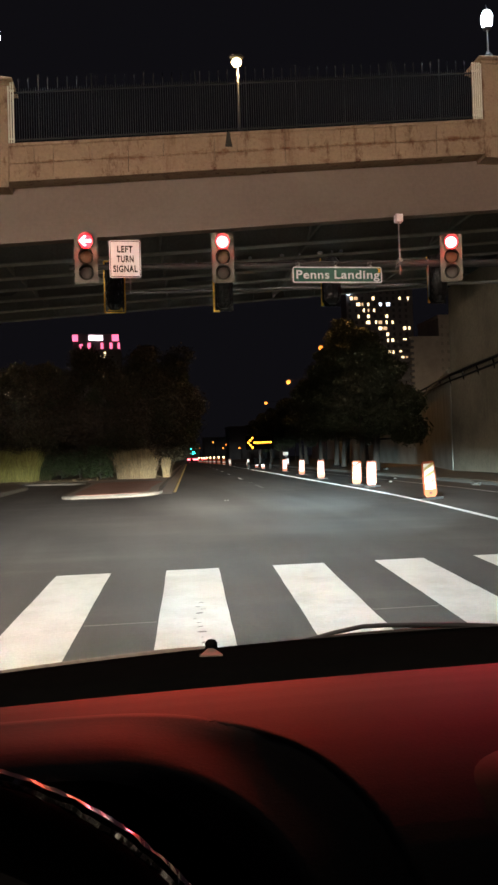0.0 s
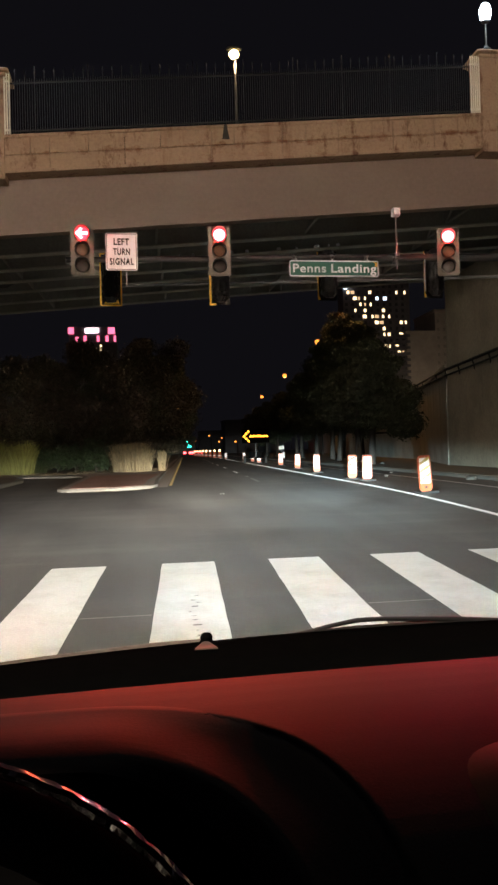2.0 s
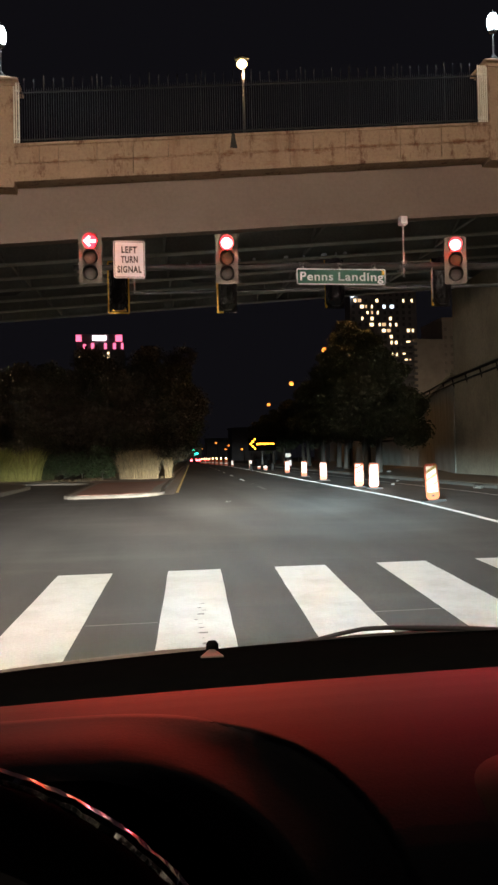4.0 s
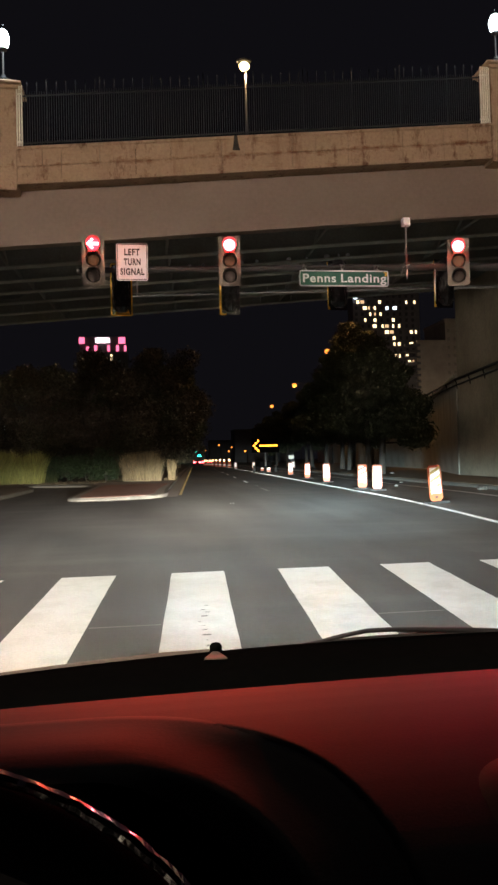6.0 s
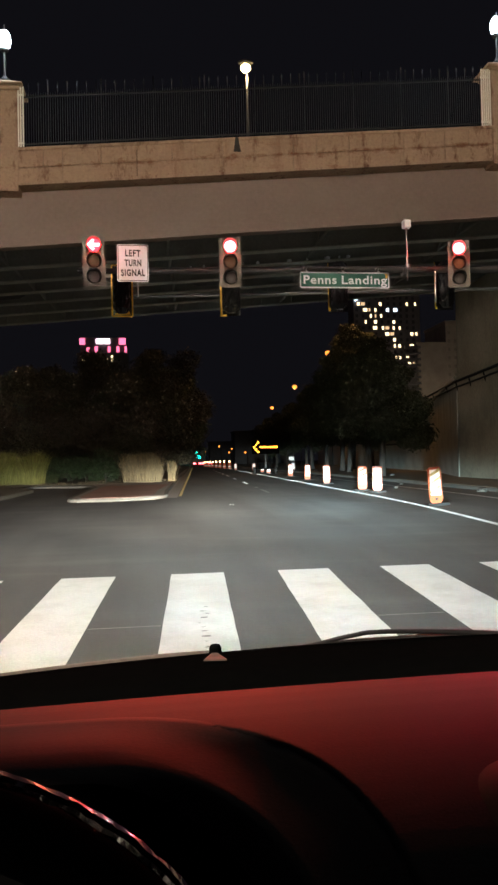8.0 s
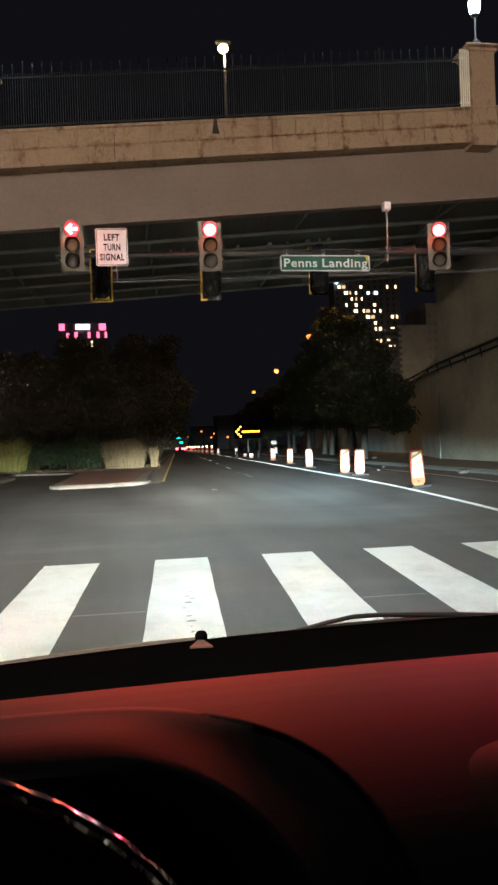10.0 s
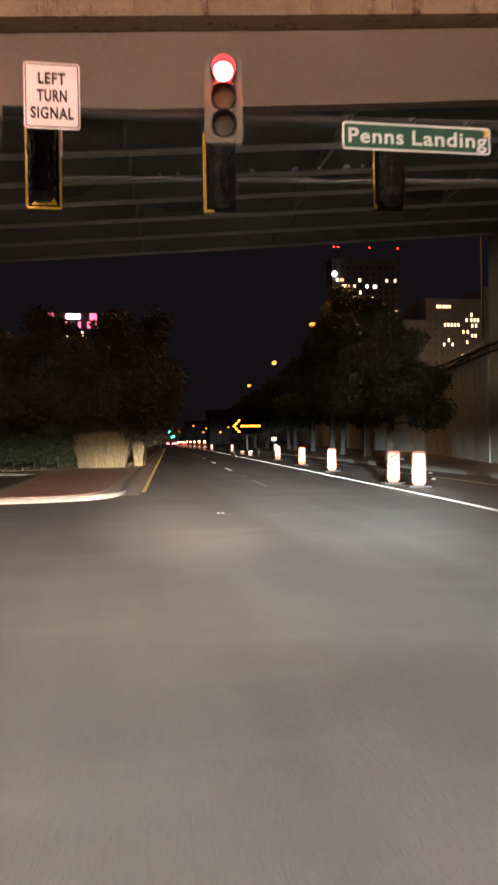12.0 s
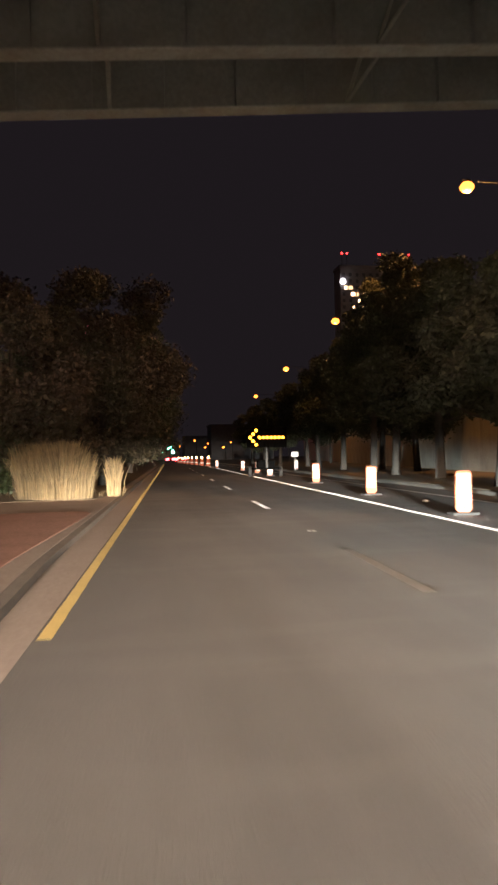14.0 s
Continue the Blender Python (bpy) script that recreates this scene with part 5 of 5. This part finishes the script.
far_signal(13.2, 262.0, 3.4, "distant green traffic signal beside the queue")


def far_car(x, y, label):
    c = thing("car", (x, y, 0.0), label, "car", "far cars")
    part("body", box(-0.9, 0.9, 0, 4.3, 0.3, 0.95, 0.15), CAR_PAINT, c)
    part("cabin", box(-0.75, 0.75, 0.7, 3.1, 0.955, 1.45, 0.18), DARK_GLASS, c)
    for sx in (-0.72, 0.72):
        part("tail_light", box(sx - 0.34, sx + 0.34, -0.03, 0.02, 0.6, 1.05), TAIL_RED, c, "glowing red tail light")
        for wy in (0.8, 3.4):
            part("wheel", moved(lathe([(0.2, -0.1), (0.31, -0.08), (0.31, 0.08), (0.2, 0.1)], 12), Matrix.Translation((sx * 1.05, wy, 0.31)) @ Matrix.Rotation(radians(90), 4, "Y")), RUBBER, c)


for x, y in ((11.7, 200.0), (14.6, 203.0), (12.4, 212.0), (15.4, 216.0), (13.4, 226.0), (16.6, 230.0), (13.1, 188.0)):
    far_car(x, y, "distant car with red tail lights on")
for x, y, z in ((23.0, 255.0, 6.6), (27.0, 262.0, 4.6), (32.0, 300.0, 6.5), (27.5, 220.0, 4.0), (21.5, 300.0, 5.5), (42.0, 310.0, 7.0)):
    street_lamp((x, y, -0.22), z, -0.6, SODIUM_BULB, "far street lamps", "distant street lamp with a glowing head")

panel_sign = thing("lit_sign", (-11.6, 60.0, -0.1), "small lit bluish sign on two posts", "sign")
for x in (-0.6, 0.6):
    part("post", tube([(x, 0, 0), (x, 0, 3.9)], 0.05, 8), DULL_STEEL, panel_sign)
part("panel", box(-0.7, 0.7, -0.06, 0.06, 3.9, 5.0, 0.02), COLD_WINDOW, panel_sign, "glowing panel")

# ---- the waiting car, seen from its driver's seat ----
car = thing("car", (0, 0, 0), "dark car waiting at the crossing, black dash and steering wheel", "car")
car.matrix_basis = CAR
CX = 0.2
HALF = 0.86


def sheet(rows):
    """A smooth skin through rows of points."""
    b = bmesh.new()
    vs = [[b.verts.new(p) for p in r] for r in rows]
    for r, q in zip(vs, vs[1:]):
        for i in range(len(r) - 1):
            b.faces.new((r[i], r[i + 1], q[i + 1], q[i]))
    bmesh.ops.recalc_face_normals(b, faces=list(b.faces))
    return b


xs = [CX - HALF + 2 * HALF * i / 24 for i in range(25)]
bow = lambda x: ((x - CX) / HALF) ** 2


def leaned(b, rate=0.03):
    """Raises a part towards the passenger side, as the car leans on the crowned road."""
    for v in b.verts:
        v.co.z += rate * v.co.x
    return b


# dash top: from the windscreen line back to the driver, rolling down at the near edge
prof = [(0.93, 1.055), (0.88, 1.083), (0.86, 1.09), (0.83, 1.0925), (0.8, 1.093), (0.77, 1.0918), (0.74, 1.0893)]
prof += [(y, 1.0853 - 0.12 * (0.7 - y) - 0.72 * (0.7 - y) ** 2) for y in np.arange(0.7, 0.42, -0.02).tolist()] + [(0.41, 0.975), (0.4, 0.955)]
top_count = len(prof)
prof += [(0.41, 0.85), (0.45, 0.62)]
dash_z = lambda y: float(np.interp(y, [p[0] for p in prof[:top_count]][::-1], [p[1] for p in prof[:top_count]][::-1]))
HC, HA, HB = -0.19, 0.325, 0.405
inside = lambda p: (abs((p[0] - HC) / HA) ** 3 + abs(max(p[1] - 0.35, 0) / HB) ** 3) ** (1 / 3)
fine = []
for (ya, za), (yb, zb) in zip(prof, prof[1:]):
    m = max(1, int(abs(yb - ya) / 0.005))
    fine += [(ya + (yb - ya) * i / m, za + (zb - za) * i / m) for i in range(m)]
fine.append(prof[-1])
wide = [CX - HALF + 2 * HALF * i / 330 for i in range(331)]
reach = lambda x, y: min(1.0, max(0.0, (y - 0.72) / 0.14)) * 0.012
skin = sheet([[(x, y - 0.05 * bow(x) + reach(x, y), z) for x in wide] for y, z in fine])
for v in skin.verts:
    q = min(1.0, max(0.0, (1.075 - inside(v.co)) / 0.1))
    v.co.z -= 0.3 * q * q * (3 - 2 * q)
dash = part("dashboard", leaned(skin), DASH, car, "soft dark dashboard top", True)
# instrument hood: a rounded lip that slopes to the driver
hood = ((1.17, 0.012, 0.012), (1.13, 0.004, 0.003), (1.1, 0.0012, 0.0006), (1.08, 0.0012, 0.0), (1.06, 0.003, 0.0012), (1.04, 0.0056, 0.002), (1.01, 0.0098, 0.0028), (0.98, 0.0132, 0.0034), (0.95, 0.0156, 0.0044),
        (0.92, 0.0172, 0.0062), (0.9, 0.0178, 0.008), (0.88, 0.0202, 0.0102), (0.86, 0.027, 0.0128), (0.83, 0.042, 0.0174), (0.79, 0.061, 0.026), (0.74, 0.088, 0.042), (0.68, 0.138, 0.08), (0.6, 0.2, 0.15))
rs, steeps, milds = (np.interp(np.linspace(0, len(hood) - 1, 103), np.arange(len(hood)), [h[c] for h in hood]) for c in range(3))
for _ in range(3):
    steeps[1:-1] = (steeps[:-2] + 2 * steeps[1:-1] + steeps[2:]) / 4
    milds[1:-1] = (milds[:-2] + 2 * milds[1:-1] + milds[2:]) / 4
hood_rows = []
for r, steep, mild in zip(rs.tolist(), steeps.tolist(), milds.tolist()):
    row = []
    for i in range(161):
        a = math.pi * i / 160
        k = (abs(math.cos(a)) ** 3 + abs(math.sin(a)) ** 3) ** (-1 / 3)
        w = min(1.0, max(0.0, (HC + 0.27 - (HC + r * HA * k * math.cos(a))) / 0.18))
        w = w * w * (3 - 2 * w)
        x, y = HC + r * HA * k * math.cos(a), 0.35 + r * HB * k * math.sin(a)
        base = (1 - w) * (dash_z(y) - 0.0004) + w * (1.0945 - 0.8 * max(0.0, 0.66 - y) ** 2)
        row.append((x, y, base - steep * (1 - w) - mild * w))
    hood_rows.append(row)
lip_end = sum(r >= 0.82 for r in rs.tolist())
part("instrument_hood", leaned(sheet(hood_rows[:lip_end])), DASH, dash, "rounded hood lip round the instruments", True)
# throat and panel take the cowl's black to imitate shade inside the hood
part("hood_throat", leaned(sheet(hood_rows[lip_end - 1:])), COWL, dash, "instrument hood throat, its shade painted as matt black", True)
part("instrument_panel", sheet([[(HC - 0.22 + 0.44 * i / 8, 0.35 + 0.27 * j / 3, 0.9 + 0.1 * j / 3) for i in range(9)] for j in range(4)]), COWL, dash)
# rounded housing of the middle display; its green colour imitates a reflection
dome = []
for i in range(15):
    f = 1.0 - i / 14
    dome.append([(0.345 + 0.14 * f * (abs(math.cos(t)) ** 0.6) * math.copysign(1, math.cos(t)), 0.585 + 0.09 * f * (abs(math.sin(t)) ** 0.6) * math.copysign(1, math.sin(t)), 0.0) for t in [2 * math.pi * j / 48 for j in range(49)]])
dome = sheet([[(x, y, dash_z(y) - 0.004 + 0.011 * (1 - (1.0 - i / 14) ** 3)) for x, y, _ in row] for i, row in enumerate(dome)])
part("display_housing", leaned(dome), HOUSING_SHEEN, dash, "rounded display housing, green reflection in its colour", True)
# passenger side vent block
part("vent_grille", box(CX + 0.28, CX + 0.5, 0.395, 0.43, 0.95, 1.02, 0.01), DARK_DASH, dash)

# cowl, bonnet and wiper in front of the glass
cowl = part("cowl", leaned(sheet([[(x, y - 0.07 * bow(x), z - 0.03 * bow(x)) for x in xs] for y, z in ((0.9, 1.055), (0.93, 1.08), (0.97, 1.088), (1.02, 1.0925), (1.05, 1.0915), (1.07, 1.07), (1.09, 1.03))])), COWL, car, "black plastic cowl below the windscreen", True)
bonnet = part("bonnet", sheet([[(x, y - 0.25 * bow(x) * (y - 0.9), z - 0.06 * bow(x)) for x in xs] for y, z in ((1.1, 1.03), (1.2, 1.015), (1.5, 0.94), (1.8, 0.865), (2.1, 0.785), (2.28, 0.72), (2.36, 0.63))]), CAR_PAINT, car, "dark painted bonnet", True)
rim_z = lambda x: 1.351 - (1.2555 - 0.03 * x + 0.03 * bow(x) - 1.0) * 1.1 / (1.05 - 0.07 * bow(x))
lip = [-0.5 + 0.53 * i / 20 for i in range(21)]
# strip coloured paler than the bonnet to imitate light along its edge
part("bonnet_lip", sheet([[(x, y, rim_z(x) + dz - 0.03 * max(0.0, x + 0.05)) for x in lip] for y, dz in ((1.1, -0.014), (1.101, -0.002), (1.106, 0.0), (1.13, -0.008), (1.16, -0.022))]), LIP_PAINT, bonnet, "rear edge of the bonnet, its light painted as grey", True)
nozzle = part("washer_nozzle", lathe([(0.016, 1.083), (0.014, 1.088), (0.0085, 1.091), (0.0085, 1.098), (0.006, 1.102), (0.002, 1.103)], 12, centre=(0.0213, 1.045, 0)), COWL, car)
flap = plate([(-0.02, 0.0), (0.02, 0.0), (0.005, 0.046), (-0.005, 0.046)], 0.002)
part("nozzle_base", moved(flap, Matrix.Translation((0.02, 1.0, 1.0935)) @ Matrix.Rotation(radians(-90), 4, "X") @ Matrix.Diagonal((0.75, 1, 0.75, 1))), LIP_PAINT, car, "pale base of the washer nozzle")
wiper = part("wiper", tube([(0.14, 1.052, 1.093), (0.168, 1.052, 1.097), (0.193, 1.052, 1.1025), (0.232, 1.052, 1.109), (0.265, 1.052, 1.1095), (0.31, 1.052, 1.108), (0.37, 1.05, 1.105), (0.45, 1.048, 1.098), (0.6, 1.04, 1.092)], [0.002, 0.0028, 0.003, 0.0032, 0.0032, 0.0035, 0.004, 0.005, 0.005], 8), BLACK, car, "black wiper arm", True)
part("blade", tube([(0.15, 1.05, 1.0935), (0.22, 1.053, 1.0975), (0.3, 1.053, 1.0995), (0.45, 1.045, 1.099), (0.8, 1.02, 1.09)], 0.0035, 6), RUBBER, wiper, "rubber wiper blade")
cover = plate([(0.298, 1.076), (0.3, 1.094), (0.31, 1.0985), (0.34, 1.102), (0.43, 1.096), (0.75, 1.09), (0.75, 1.075)], 0.02)
part("pivot_cover", moved(cover, Matrix.Translation((0, 1.056, 0))), COWL, wiper, "black cover over the wiper pivot")

# steering wheel
wheel = part("steering_wheel", bmesh.new(), LEATHER, car, "black leather steering wheel with a bright trim line")
WT = Matrix.Translation((-0.14, 0.305, 1.04)) @ Matrix.Rotation(radians(-18), 4, "X")


def ring(r, t, squash=1.0, n=72, m=10, off=0.0):
    b = bmesh.new()
    vs = [[b.verts.new(((r + t * math.cos(2 * math.pi * j / m)) * math.cos(2 * math.pi * i / n), off + squash * t * math.sin(2 * math.pi * j / m), (r + t * math.cos(2 * math.pi * j / m)) * math.sin(2 * math.pi * i / n))) for j in range(m)] for i in range(n)]
    for i in range(n):
        for j in range(m):
            b.faces.new((vs[i][j], vs[(i + 1) % n][j], vs[(i + 1) % n][(j + 1) % m], vs[i][(j + 1) % m]))
    bmesh.ops.recalc_face_normals(b, faces=list(b.faces))
    return b


part("rim", moved(ring(0.165, 0.0185), WT), LEATHER, wheel, "", True)
trim = ring(0.185, 0.0032, off=-0.019, n=420, m=8)
for v in trim.verts:
    v.co += 0.001 * noise.noise_vector(v.co * 190.0)
part("trim_line", moved(trim, WT), CHROME, wheel, "thin bright worn trim line")
part("hub", moved(lathe([(0.07, -0.02), (0.075, 0.0), (0.06, 0.02), (0.02, 0.03)], 20), WT @ Matrix.Rotation(radians(90), 4, "X")), LEATHER, wheel, "", True)
for a in (0, 180, 270):
    part("spoke", moved(box(0.06, 0.17, -0.012, 0.012, -0.02, 0.02, 0.006), WT @ Matrix.Rotation(radians(a), 4, "Y")), LEATHER, wheel)
part("column", tube([(-0.14, 0.32, 1.03), (-0.16, 0.6, 0.9)], 0.035, 12), DARK_DASH, wheel)

# body that carries it all
part("front_panel", box(CX - 0.8, CX + 0.8, 2.2, 2.34, 0.28, 0.62, 0.05), CAR_PAINT, car)
part("bumper", box(CX - 0.82, CX + 0.82, 2.33, 2.45, 0.3, 0.52, 0.05), CAR_PAINT, car)
part("grille", box(CX - 0.35, CX + 0.35, 2.342, 2.37, 0.55, 0.63, 0.01), BLACK, car)
part("floor_pan", box(CX - 0.78, CX + 0.78, -0.7, 2.2, 0.24, 0.3, 0.02), BLACK, car)
part("bulkhead", box(CX - 0.78, CX + 0.78, 0.94, 0.98, 0.3, 1.03), BLACK, car)
for sx in (-1, 1):
    x = CX + sx * 0.83
    side = sheet([[(x - sx * 0.02 * k, y, z0 + (z1 - z0) * k / 3) for k in range(4)] for y, z0, z1 in ((-0.7, 0.28, 0.93), (0.0, 0.26, 0.95), (0.9, 0.26, 0.97), (1.1, 0.5, 0.95), (1.3, 0.66, 0.92), (1.6, 0.7, 0.84), (1.9, 0.62, 0.76), (2.05, 0.4, 0.68), (2.2, 0.3, 0.6))])
    bmesh.ops.solidify(side, geom=list(side.faces), thickness=0.02)
    part("wing", side, CAR_PAINT, car, "", True)
    wh = part("wheel", moved(lathe([(0.22, -0.11), (0.34, -0.11), (0.365, -0.06), (0.365, 0.06), (0.34, 0.11), (0.22, 0.11)], 28), Matrix.Translation((CX + sx * 0.74, 1.6, 0.239)) @ Matrix.Rotation(radians(90), 4, "Y")), RUBBER, car)
    part("rim", moved(lathe([(0.22, -0.07), (0.21, 0.0), (0.22, 0.07)], 20), Matrix.Translation((CX + sx * 0.74, 1.6, 0.239)) @ Matrix.Rotation(radians(90), 4, "Y")), STEEL, wh)
    part("headlight", box(CX + sx * 0.65 - 0.16, CX + sx * 0.65 + 0.16, 2.2, 2.3, 0.5, 0.62, 0.03), GLASS, car)
    # unseen plate added to block the beam above lamp height
    part("cutoff_shutter", box(CX + sx * 0.65 - 0.06, CX + sx * 0.65 + 0.06, 2.4, 2.402, 0.6002, 0.66), BLACK, car, "headlight cut-off shutter")
# unseen cabin round the driver, added to shade the dash: roof, rear, sides
part("roof", box(CX - 0.84, CX + 0.84, -1.76, 0.22, 1.565, 1.62, 0.02), CAR_PAINT, car)
part("rear_wall", box(CX - 0.78, CX + 0.78, -1.75, -1.7, 0.3, 1.58), CAR_PAINT, car)
part("rear_floor", box(CX - 0.78, CX + 0.78, -1.7, -0.7, 0.24, 0.3), BLACK, car)
for sx in (-1, 1):
    x = CX + sx * 0.8
    part("door", box(x - 0.03, x + 0.03, -1.7, 0.9, 0.3, 0.95, 0.01), CAR_PAINT, car)
    for y0, y1 in ((-1.7, -1.45), (-0.5, -0.4)):
        part("pillar", box(x - 0.02, x + 0.02, y0, y1, 0.955, 1.56, 0.01), CAR_PAINT, car)
    part("front_pillar", tube([(x, 0.86, 0.95), (x - sx * 0.05, 0.5, 1.3), (x - sx * 0.08, 0.18, 1.57)], 0.035, 8), CAR_PAINT, car)
    part("rear_wheel", moved(lathe([(0.22, -0.11), (0.34, -0.11), (0.365, -0.06), (0.365, 0.06), (0.34, 0.11), (0.22, 0.11)], 28), Matrix.Translation((CX + sx * 0.74, -1.25, 0.238)) @ Matrix.Rotation(radians(90), 4, "Y")), RUBBER, car)
